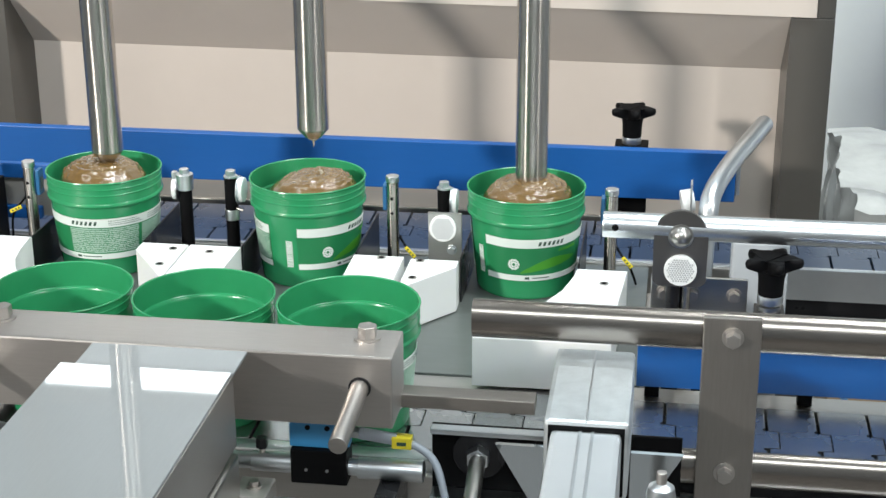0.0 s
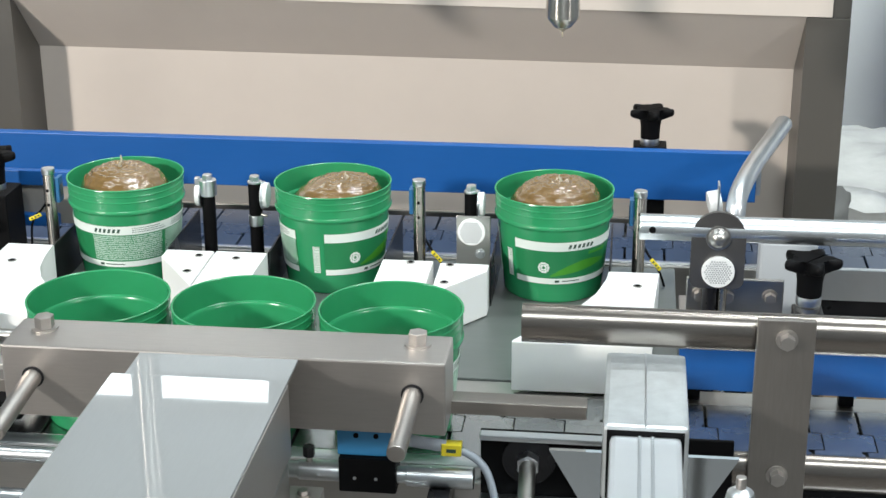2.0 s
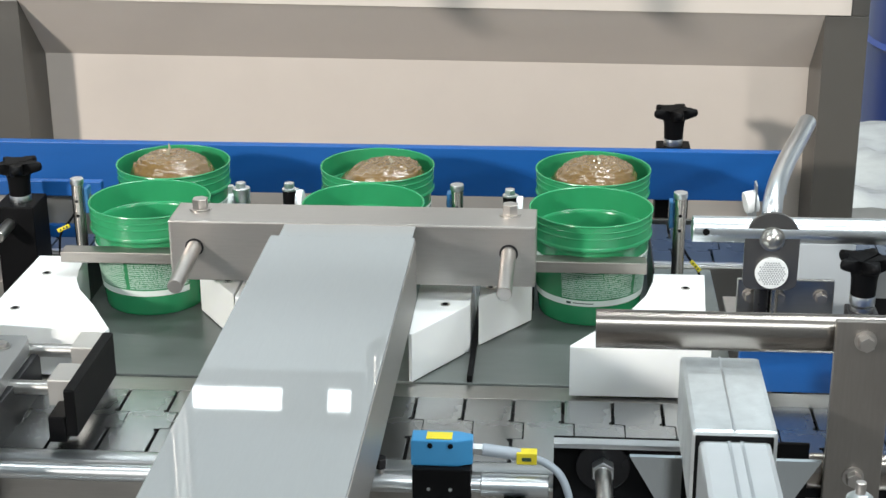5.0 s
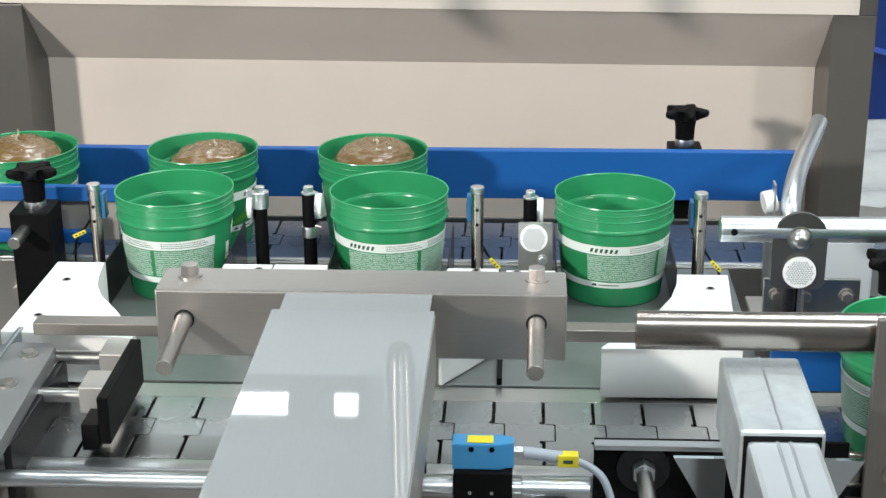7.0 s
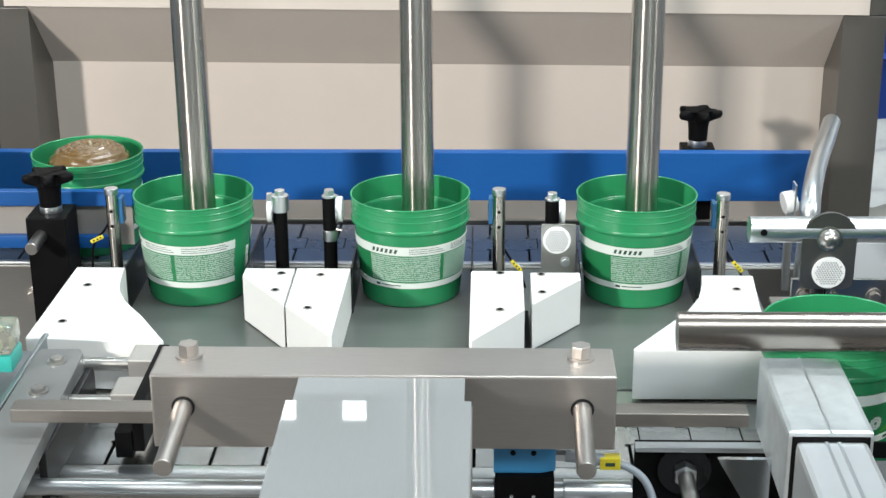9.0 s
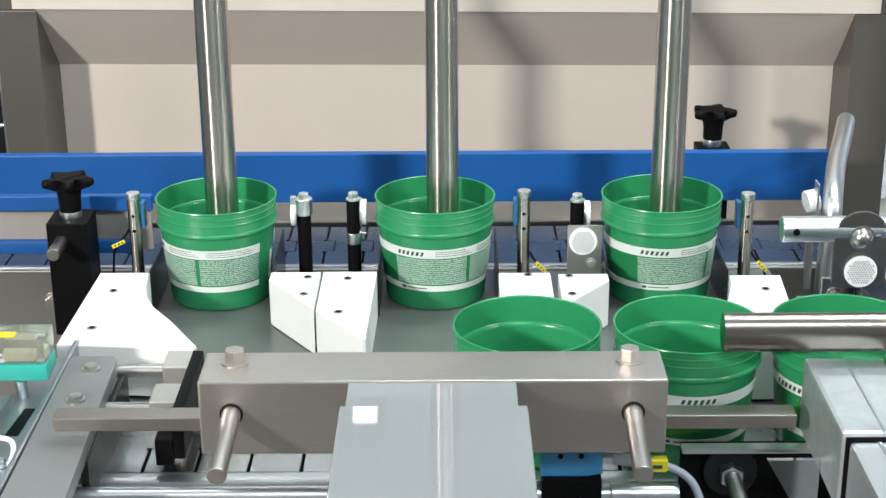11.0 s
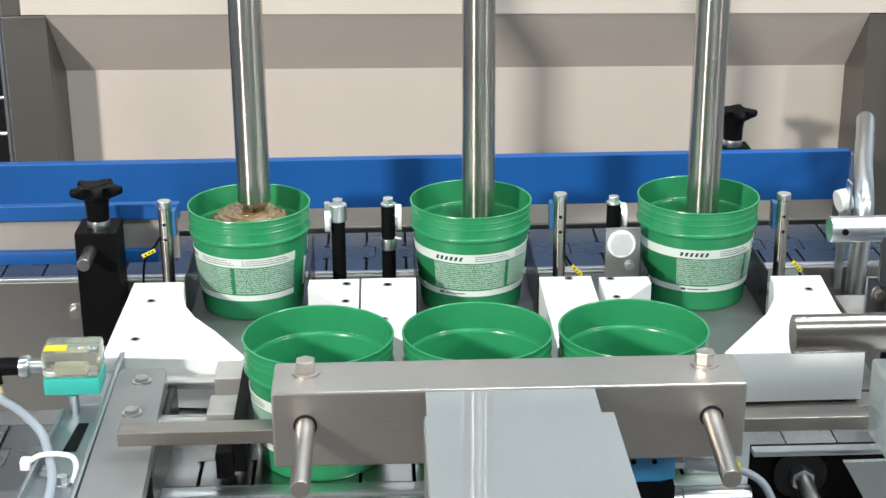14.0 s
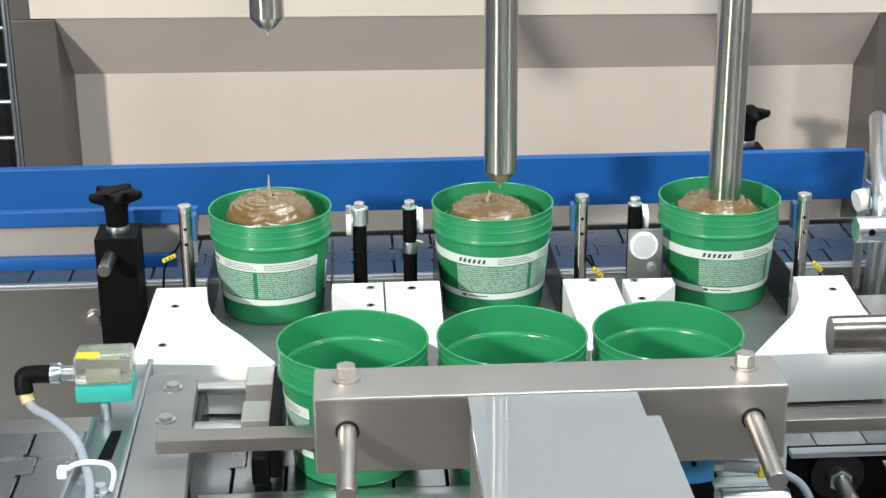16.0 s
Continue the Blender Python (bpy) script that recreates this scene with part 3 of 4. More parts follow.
part("wear_strip", box(B(), -3.4, 3.2, 0.0622, 0.0690, 0.8700, 0.9035, 0.001), GALV, rear)
part("guide_rail", box(B(), -3.4, 0.4220, 0.2050, 0.2170, 0.9220, 0.9770, 0.0012), BLUE, rear, "blue plastic guide rail")
part("rail_end", box(B(), 0.4222, 0.4270, 0.2060, 0.2190, 0.9300, 0.9720, 0.001), GALV, rear)
part("front_guide_rail", box(B(), -3.4, -0.2820, 0.0600, 0.0690, 0.9640, 0.9800, 0.0012), BLUE, rear, "narrow blue plastic guide rail")
part("front_low_rail", box(B(), -3.4, -0.3050, 0.0600, 0.0690, 0.9190, 0.9320, 0.0012), BLUE, rear, "narrow blue plastic guide rail")
part("rail_back", box(B(), -3.4, -0.2850, 0.0692, 0.0716, 0.9200, 0.9780, 0.0005), surface("grey_beige_strip", (0.34, 0.315, 0.29), 0.5, vary=0.05, stain=0.08), rear)
for x in (-3.2, -1.6, -0.42, 0.36):
    part("leg", box(B(), x - 0.02, x + 0.02, 0.10, 0.15, 0.0, 0.82, 0.002), STEEL, rear)
part("bolt", hex_bolt(B(), (-0.3890, 0.0560, 0.8696), (0, -1, 0), 0.0065, 0.006), BARSTEEL, rear, "steel hex bolt")

# ---- front conveyor ----
front = thing("front_conveyor", (0, 0, 0), "steel feed conveyor frame with guide rails", "conveyor")
part("bed", box(B(), -3.4, 3.4, -0.3600, -0.2520, 0.820, 0.8880), DARK, front)
part("back_rail", box(B(), -3.4, 3.4, -0.2490, -0.2225, 0.860, 0.8985, 0.001), STEEL, front)
part("front_rail", box(B(), -3.4, 3.4, -0.3790, -0.3630, 0.860, 0.9010, 0.0015), GALV, front)
part("side_plate", box(B(), -3.4, 3.4, -0.3860, -0.3795, 0.740, 0.8900, 0.001), STEEL, front, "brushed steel side plate")
part("steel_guide", oval_bar(0.3450, 3.4, -0.3810, 0.9115, 0.0090, 0.0145), RAILSTEEL, front, smooth=50)
# Black strip paints in the dark gap below the oval guide.
part("steel_guide_gap_shade", box(B(), 0.3450, 3.4, -0.3830, -0.3760, 0.8500, 0.8985, 0.0010), BLACK, front)
part("steel_guide_lip", box(B(), 0.3450, 3.4, -0.3950, -0.3862, 0.8850, 0.8900, 0.0010), GALV, front)
part("front_guide_rail", box(B(), 0.3320, 3.4, -0.2480, -0.2400, 0.9115, 0.9560, 0.001), BLUE, front, "blue plastic guide rail")
for x in (0.345, 0.47, 1.2, 2.4):
    part("rail_holder", box(B(), x - 0.006, x + 0.006, -0.2398, -0.2300, 0.8985, 0.9400, 0.0006), BLACK, front)
for x in (-3.2, -1.6, -0.45, 0.55, 1.8, 3.2):
    part("leg", box(B(), x - 0.02, x + 0.02, -0.33, -0.28, 0.0, 0.82, 0.002), STEEL, front)

# rods along the front of the feed conveyor, with the light sensor on its clamp
rods = thing("sensor_rail", (0, 0, 0), "zinc-plated round rods along the feed conveyor", "rod rail")
part("rod", rod(B(), (-0.30, -0.4100, 0.9075), (0.165, -0.4100, 0.9075), 0.0065, 24, bevel=0.0008), GALV, rods)
part("sleeve", rod(B(), (0.1300, -0.4100, 0.9075), (0.1800, -0.4100, 0.9075), 0.0085, 24, bevel=0.0008), GALV, rods)
part("sleeve", rod(B(), (0.0480, -0.4100, 0.9075), (0.0800, -0.4100, 0.9075), 0.0078, 24, bevel=0.0008), GALV, rods)
part("lower_rod", rod(B(), (-0.22, -0.4350, 0.8830), (0.165, -0.4350, 0.8830), 0.0080, 24, bevel=0.0008), GALV, rods)
for x in (-0.285, 0.155):
    part("support", box(B(), x - 0.008, x + 0.008, -0.440, -0.386, 0.868, 0.900, 0.001), DARK, rods)
ls = thing("light_sensor", (0, 0, 0), "blue plastic light sensor with yellow tag", "sensor")
part("clamp", box(B(), 0.0800, 0.1230, -0.4200, -0.3980, 0.8960, 0.9240, 0.0012), BLACK, ls, "black clamp with two screws")
for x in (0.092, 0.108):
    part("screw", rod(B(), (x, -0.4200, 0.9080), (x, -0.4208, 0.9080), 0.0013, 10), GALV, ls)
body = B()
prism(body, [(0.0790, -0.4150), (0.1130, -0.4150), (0.1240, -0.4110), (0.1240, -0.4020), (0.1130, -0.3980), (0.0790, -0.3980)], 0.9242, 0.9450, 0.0012)
part("body", body, SENSORBLUE, ls)
part("label", box(B(), 0.0900, 0.1090, -0.4130, -0.4020, 0.9452, 0.9458, 0.0002), YELLOW, ls, "yellow label with a dark bar")
for x in (0.0930, 0.1080):
    part("screw", rod(B(), (x, -0.4151, 0.9410), (x, -0.4160, 0.9410), 0.0020, 12), BLACK, ls)
part("nut", rod(B(), (0.1240, -0.4070, 0.9350), (0.1310, -0.4072, 0.9350), 0.0046, 6), GALV, ls)
part("plug", rod(B(), (0.1310, -0.4072, 0.9350), (0.1590, -0.4080, 0.9320), 0.0046, 16), CABLE, ls, "slate grey plug")
part("cable_tag", box(B(), 0.1560, 0.1710, -0.4130, -0.4040, 0.9262, 0.9356, 0.0008), YELLOW, ls, "yellow cable tag with a dark bar")
part("tag_mark", box(B(), 0.1600, 0.1670, -0.4136, -0.4129, 0.9295, 0.9322), INK, ls)
part("cable", tube(B(), [(0.159, -0.408, 0.931), (0.175, -0.4100, 0.9280), (0.189, -0.4160, 0.9190), (0.197, -0.4240, 0.8980), (0.203, -0.4320, 0.8700), (0.204, -0.4360, 0.8000)], 0.0030, 10), CABLE, ls, "grey sensor cable")

fx = thing("rod_stop", (0, 0, 0), "pale steel stop block clamped on the lower rod", "stop block")
part("block", box(B(), 0.0440, 0.0700, -0.4560, -0.4250, 0.8660, 0.9020, 0.0016), DULLALU, fx)
part("bolt", hex_bolt(B(), (0.0570, -0.4400, 0.9020), (0, 0, 1), 0.0042, 0.004), BARSTEEL, fx)
ss = thing("sleeve_screw", (0.0560, -0.4100, 0.9150), "small dark clamping screw on the rod sleeve", "screw")
part("stud", rod(B(), (0, 0, 0), (0, 0, 0.0100), 0.0026, 14), BARSTEEL, ss)
part("head", rod(B(), (0, 0, 0.0040), (0, 0, 0.0125), 0.0046, 6, bevel=0.0006), DARK, ss)
ne = thing("levelling_screw", (0.3545, -0.6500, 0), "upright steel screw with a round nut near the square tube", "screw")
part("post", rod(B(), (0, 0, 0), (0, 0, 1.028), 0.0055, 20), STEEL, ne)
part("nut", lathe(B(), [(0, 1.024), (0.0070, 1.024), (0.0082, 1.027), (0.0084, 1.036), (0.0074, 1.0405), (0.0040, 1.0430), (0, 1.0432)], 28), GALV, ne, "round bright nut")
part("tip", rod(B(), (0, 0, 1.0425), (0, 0, 1.0500), 0.0030, 16, bevel=0.0006), BARSTEEL, ne)

# slotted channel with spindle, gussets and square tube
ch = thing("slotted_channel", (0, 0, 0), "slotted steel channel with a threaded spindle", "channel")
part("channel_top", box(B(), 0.1830, 0.3050, -0.4000, -0.3900, 0.9340, 0.9380, 0.0008), GALV, ch)
# Black sheet paints the shaded inside of the channel, and on past its end.
part("channel_shade", box(B(), 0.1830, 0.3700, -0.3900, -0.3870, 0.8800, 0.9380, 0.0006), BLACK, ch)
part("channel_foot", box(B(), 0.1830, 0.3050, -0.4080, -0.3900, 0.8800, 0.8850, 0.0008), GALV, ch)
part("washer", rod(B(), (0.2195, -0.3900, 0.9170), (0.2195, -0.3960, 0.9170), 0.0200, 36, bevel=0.001), DARK, ch, "large dark steel washer")
part("nut", rod(B(), (0.2195, -0.3960, 0.9170), (0.2195, -0.4060, 0.9170), 0.0090, 6, bevel=0.0008), GALV, ch)
part("spindle", rod(B(), (0.2195, -0.4060, 0.9170), (0.2250, -0.5600, 0.8950), 0.0062, 20), STEEL, ch)

sq = thing("square_tube", (0, 0, 0), "zinc-plated square tube with a sliding inner tube", "square tube")
part("sleeve", box(B(), 0.2745, 0.3325, -0.4860, -0.3640, 0.9370, 0.9950, 0.0035), ZINC, sq)
part("seam", box(B(), 0.3025, 0.3040, -0.4850, -0.3660, 0.9950, 0.9957, 0.0002), GALV, sq)
# Black sheet stands for the shade inside the sleeve's mouth.
part("mouth", box(B(), 0.2775, 0.3295, -0.4864, -0.4850, 0.9400, 0.9920), BLACK, sq)
inner = part("inner_tube", box(B(), 0.2795, 0.3275, -0.7600, -0.4866, 0.9420, 0.9895, 0.0040), surface("white_zinc", (0.84, 0.87, 0.89), 0.33, 0.9, vary=0.06, scale=20, stain=0.06), sq)
for x in (0.2995, 0.3080):
    part("rib", box(B(), x - 0.0012, x + 0.0012, -0.7590, -0.4890, 0.9895, 0.9902, 0.0003), GALV, inner)
part("stand", box(B(), 0.2850, 0.3220, -0.74, -0.70, 0.0, 0.9418, 0.002), STEEL, sq)
for s, x in ((-1, 0.2738), (1, 0.3332)):
    g = B()
    a = [(x, -0.4400, 0.9500), (x, -0.4400, 0.8850), (x + s * 0.037, -0.4400, 0.9500)]
    lo = [g.verts.new(p) for p in a]
    hi = [g.verts.new((p[0], p[1] + 0.0040, p[2])) for p in a]
    g.faces.new(lo)
    g.faces.new(hi[::-1])
    for i in range(3):
        g.faces.new((lo[i], lo[(i + 1) % 3], hi[(i + 1) % 3], hi[i]))
    part("gusset", g, SHEET, sq, "bright triangular gusset")

# upper guide tube and its flat bracket
gt = thing("guide_tube", (0, 0, 0), "brushed steel guide tube over the feed conveyor", "guide tube")
gp = oval_bar(0.2120, 1.9, -0.3740, 1.0195, 0.0112, 0.0148)
part("rail", gp, RAILSTEEL, gt, smooth=50)
fb = part("flat_bracket", box(B(), 0.3800, 0.4210, -0.3990, -0.3935, 0.8500, 1.0400, 0.0010), surface("flat_bar_steel", (0.30, 0.28, 0.26), 0.42, 0.95, vary=0.1, scale=50, stretch=(12, 12, 1), stain=0.1), gt)
part("spacer", box(B(), 0.3850, 0.4160, -0.3935, -0.3830, 1.0100, 1.0330, 0.0008), STEEL, gt)
part("spacer", box(B(), 0.3850, 0.4160, -0.3935, -0.3860, 0.8600, 0.8900, 0.0008), STEEL, gt)
for z in (1.0255, 0.9175):
    part("bolt", hex_bolt(B(), (0.4010, -0.3990, z), (0, -1, 0), 0.0058, 0.0075), BARSTEEL, fb)
part("arm", box(B(), 1.55, 1.60, -0.40, -0.38, 0.74, 1.02, 0.002), STEEL, gt)

# ---- end stop and sensor on the outfeed side of the queue ----
cl = thing("end_stop", (0, 0, 0), "grey flat bar with rods and a black stop pad", "end stop")
part("flat_bar", prism(B(), [(-0.2960, -0.2580), (-0.2930, -0.2500), (-0.2610, -0.2500), (-0.2570, -0.2580), (-0.2480, -0.4900), (-0.2400, -0.7400), (-0.2900, -0.7400)], 0.9340, 0.9470, 0.0012), surface("grey_bar_paint", (0.24, 0.245, 0.245), 0.42, 0.4, vary=0.06, stain=0.08), cl)
for y in (-0.2760, -0.3320):
    w = part("bolt", hex_bolt(B(), (-0.2740, y, 0.9470), (0, 0, 1), 0.0056, 0.0032), STEEL, cl)
for y, z in ((-0.2530, 0.9350), (-0.3160, 0.9310)):
    part("rod", rod(B(), (-0.2590, y, z), (-0.2170, y, z), 0.0058, 20), STEEL, cl)
    part("carrier", box(B(), -0.2185, -0.1965, y - 0.0160, y + 0.0165, 0.9230, 0.9455, 0.0012), DULLALU, cl)
part("pad", box(B(), -0.1963, -0.1875, -0.3610, -0.2475, 0.9110, 0.9505, 0.0012), BLACK, cl, "black plastic stop pad")
part("clip", box(B(), -0.2100, -0.1965, -0.3620, -0.3325, 0.9060, 0.9280, 0.0010), BLACK, cl)
part("side_plate", box(B(), -0.2560, -0.2500, -0.4080, -0.2540, 0.8600, 0.9340, 0.001), DARK, cl)
part("stand", box(B(), -0.2750, -0.2450, -0.7300, -0.7000, 0.0, 0.9340, 0.002), STEEL, cl)

SLOTZ = surface("dull_blue_zinc", (0.40, 0.435, 0.455), 0.40, 0.9, vary=0.14, scale=60, stain=0.14)
cs = thing("clear_sensor", (0, 0, 0), "clear and teal sensor on a slotted zinc bracket", "sensor")
sl = part("slotted_bracket", prism(B(), [(-0.3270, -0.2300), (-0.2990, -0.2300), (-0.2980, -0.5600), (-0.3380, -0.5600)], 0.9300, 0.9360, 0.0008), SLOTZ, cs, "slotted zinc bracket")
# Black sheet stands for the slot's dark opening.
part("slot", prism(B(), [(-0.3160, -0.3250), (-0.3080, -0.3250), (-0.3100, -0.3700), (-0.3200, -0.3700)], 0.9362, 0.9366), BLACK, sl)
part("flange", prism(B(), [(-0.2995, -0.2200), (-0.2955, -0.2200), (-0.2945, -0.5600), (-0.2985, -0.5600)], 0.9300, 0.9480, 0.0006), SLOTZ, sl)
part("flange", prism(B(), [(-0.3305, -0.3120), (-0.3275, -0.3120), (-0.3385, -0.5600), (-0.3415, -0.5600)], 0.9300, 0.9440, 0.0006), SLOTZ, sl)
part("stand", box(B(), -0.3300, -0.3050, -0.5550, -0.5300, 0.0, 0.9300, 0.001), STEEL, cs)
part("base", box(B(), -0.3445, -0.3010, -0.3060, -0.2740, 0.9505, 0.9650, 0.0030), TEAL, cs, "teal plastic base")
hs = part("housing", box(B(), -0.3445, -0.3010, -0.3060, -0.2740, 0.9652, 0.9870, 0.0040), CLEAR, cs, "clear plastic housing")
part("label", box(B(), -0.3420, -0.3250, -0.3040, -0.2930, 0.9872, 0.9876), YELLOW, hs, "yellow label with dark marks")
part("inside", box(B(), -0.3360, -0.3120, -0.2970, -0.2830, 0.9660, 0.9725, 0.001), surface("pale_circuit", (0.55, 0.55, 0.40), 0.5), hs)
part("screw", rod(B(), (-0.3230, -0.3040, 0.9361), (-0.3230, -0.3040, 0.9507), 0.0045, 16), GALV, cs)
part("socket", rod(B(), (-0.3446, -0.2900, 0.9690), (-0.3560, -0.2900, 0.9690), 0.0060, 20), GALV, cs)
part("ring_nut", rod(B(), (-0.3560, -0.2900, 0.9690), (-0.3640, -0.2900, 0.9690), 0.0085, 24, bevel=0.001), GALV, cs, "knurled steel ring nut")
part("elbow_plug", tube(B(), [(-0.3640, -0.2900, 0.9690), (-0.3770, -0.2900, 0.9690), (-0.3840, -0.2905, 0.9680), (-0.3850, -0.2925, 0.9630), (-0.3840, -0.2950, 0.9555)], 0.0070, 16), BLACK, cs, "black elbow plug")
part("gland", rod(B(), (-0.3840, -0.2950, 0.9560), (-0.3810, -0.2990, 0.9495), 0.0050, 16), surface("amber_gland", (0.60, 0.46, 0.20), 0.4), cs)
part("cable", tube(B(), [(-0.3815, -0.2985, 0.9500), (-0.3740, -0.3100, 0.9490), (-0.3595, -0.3300, 0.9520), (-0.3390, -0.3600, 0.9520), (-0.3285, -0.3800, 0.9455), (-0.3150, -0.4400, 0.9420), (-0.3140, -0.5600, 0.9410)], 0.0034, 12), CABLE, cs, "grey sensor cable")
part("cable_tie", tube(B(), [(-0.3386, -0.4015, 0.9440), (-0.3300, -0.4000, 0.9490), (-0.3180, -0.3995, 0.9500), (-0.3065, -0.4010, 0.9480), (-0.3020, -0.4110, 0.9450), (-0.3025, -0.4230, 0.9400)], 0.0020, 8), REFLECT, cs, "white cable tie")
part("tie_head", box(B(), -0.3430, -0.3360, -0.4055, -0.3970, 0.9400, 0.9475, 0.0010), REFLECT, cs)
for x, y in ((-0.3235, -0.4041), (-0.3110, -0.4180)):
    part("bracket_bolt", hex_bolt(B(), (x, y, 0.9360), (0, 0, 1), 0.0045, 0.0050), GALV, cs)

# ---- pusher ----
PUSHROD = surface("stained_bar_steel", (0.34, 0.315, 0.29), 0.42, 1.0, vary=0.12, scale=50, stretch=(1, 8, 8), stain=0.22)
push = thing("pusher", (0, 0, 0), "steel pusher bar with a wide sheet-metal cover", "pusher")
part("bar", box(B(), -0.1600, 0.1635, -0.4465, -0.3970, 0.9600, 1.0160, 0.0016), BARSTEEL, push, "ground steel bar")
for x in (-0.1375, 0.1400):
    part("bolt", hex_bolt(B(), (x, -0.4150, 1.0160), (0, 0, 1), 0.0072, 0.0092), BARSTEEL, push, "steel hex bolt")
    part("pin", rod(B(), (x, -0.4465, 0.9915), (x - 0.001, -0.5200, 0.9830), 0.0066, 24, bevel=0.0008), BARSTEEL, push, "round steel pin")
    part("pin_seat", rod(B(), (x, -0.4466, 0.9915), (x, -0.4472, 0.9915), 0.0082, 24), DARK, push)
part("push_rod", box(B(), -0.2720, 0.2620, -0.4105, -0.3930, 0.9600, 0.9705, 0.0008), PUSHROD, push, "thin square push rod")
part("under_sheet", box(B(), -0.0560, 0.0590, -0.5100, -0.4467, 1.0125, 1.0150, 0.0005), COVER, push)
cov = part("cover_sheet", box(B(), -0.0580, 0.0640, -1.0800, -0.5030, 1.0225, 1.0250, 0.0006), COVER, push, "glossy pale sheet-metal cover")
part("skirt", box(B(), 0.0622, 0.0646, -1.0800, -0.5040, 0.9700, 1.0224, 0.0004), BARSTEEL, push)
part("skirt", box(B(), -0.0586, -0.0562, -1.0800, -0.5040, 0.9700, 1.0224, 0.0004), BARSTEEL, push)
part("spacer", box(B(), -0.0500, 0.0550, -0.5090, -0.5050, 1.0151, 1.0224), SHEET, push)
slide = thing("slide_base", (0, 0, 0), "steel slide carrying the pusher from below", "slide")
part("guide_beam", box(B(), -0.0450, 0.0500, -1.1500, -0.4500, 0.8400, 0.9350, 0.003), STEEL, slide)
part("pedestal", box(B(), -0.0600, 0.0650, -1.1000, -0.8000, 0.0, 0.8398, 0.004), STEEL, slide)
part("carriage", box(B(), -0.0400, 0.0450, -1.0800, -0.9000, 0.9352, 1.0224, 0.002), DARK, push)


# ---- buckets ----
def wall_r(z):
    return 0.0472 + 0.0072 * z / 0.075


def patch(bm, a0, a1, z0, z1, off, n=None, lean=0.0):
    """A thin curved sheet on the bucket's wall, between two angles (degrees from the front, anticlockwise) and two heights."""
    n = n or max(1, int(abs(a1 - a0) / 5))
    rows = []
    for i in range(n + 1):
        a = radians(a0 + (a1 - a0) * i / n)
        col = []
        for z, sh in ((z0, 0), (z1, lean)):
            for o in (off - 0.0003, off):
                r = wall_r(z) + o
                col.append(bm.verts.new((r * math.sin(a + sh), -r * math.cos(a + sh), z)))
        rows.append(col)
    for p, q in zip(rows, rows[1:]):
        bm.faces.new((p[1], q[1], q[3], p[3]))
        bm.faces.new((p[0], p[1], q[1], q[0]))
        bm.faces.new((p[2], q[2], q[3], p[3]))
    for p in (rows[0], rows[-1]):
        bm.faces.new((p[0], p[1], p[3], p[2]))
    return bm


SHELL = [(0, 0.0018), (0.0440, 0.0018), (0.0454, 0.0), (0.0466, 0.0005), (0.0474, 0.0024), (0.0542, 0.0735), (0.0548, 0.0750), (0.0562, 0.0754), (0.0570, 0.0762), (0.0572, 0.0776), (0.0568, 0.0788),
         (0.0562, 0.0796), (0.0561, 0.0868), (0.0566, 0.0873), (0.0566, 0.0880), (0.0561, 0.0886), (0.0561, 0.0928), (0.0566, 0.0933), (0.0566, 0.0940), (0.0561, 0.0946), (0.0562, 0.0986),
         (0.0570, 0.0991), (0.0575, 0.0998), (0.0572, 0.1006), (0.0563, 0.1007), (0.0556, 0.1000), (0.0550, 0.0900), (0.0547, 0.0792), (0.0541, 0.0786), (0.0530, 0.0784), (0.0524, 0.0776), (0.0520, 0.0755), (0.0458, 0.0050), (0.0444, 0.0032), (0, 0.0030)]


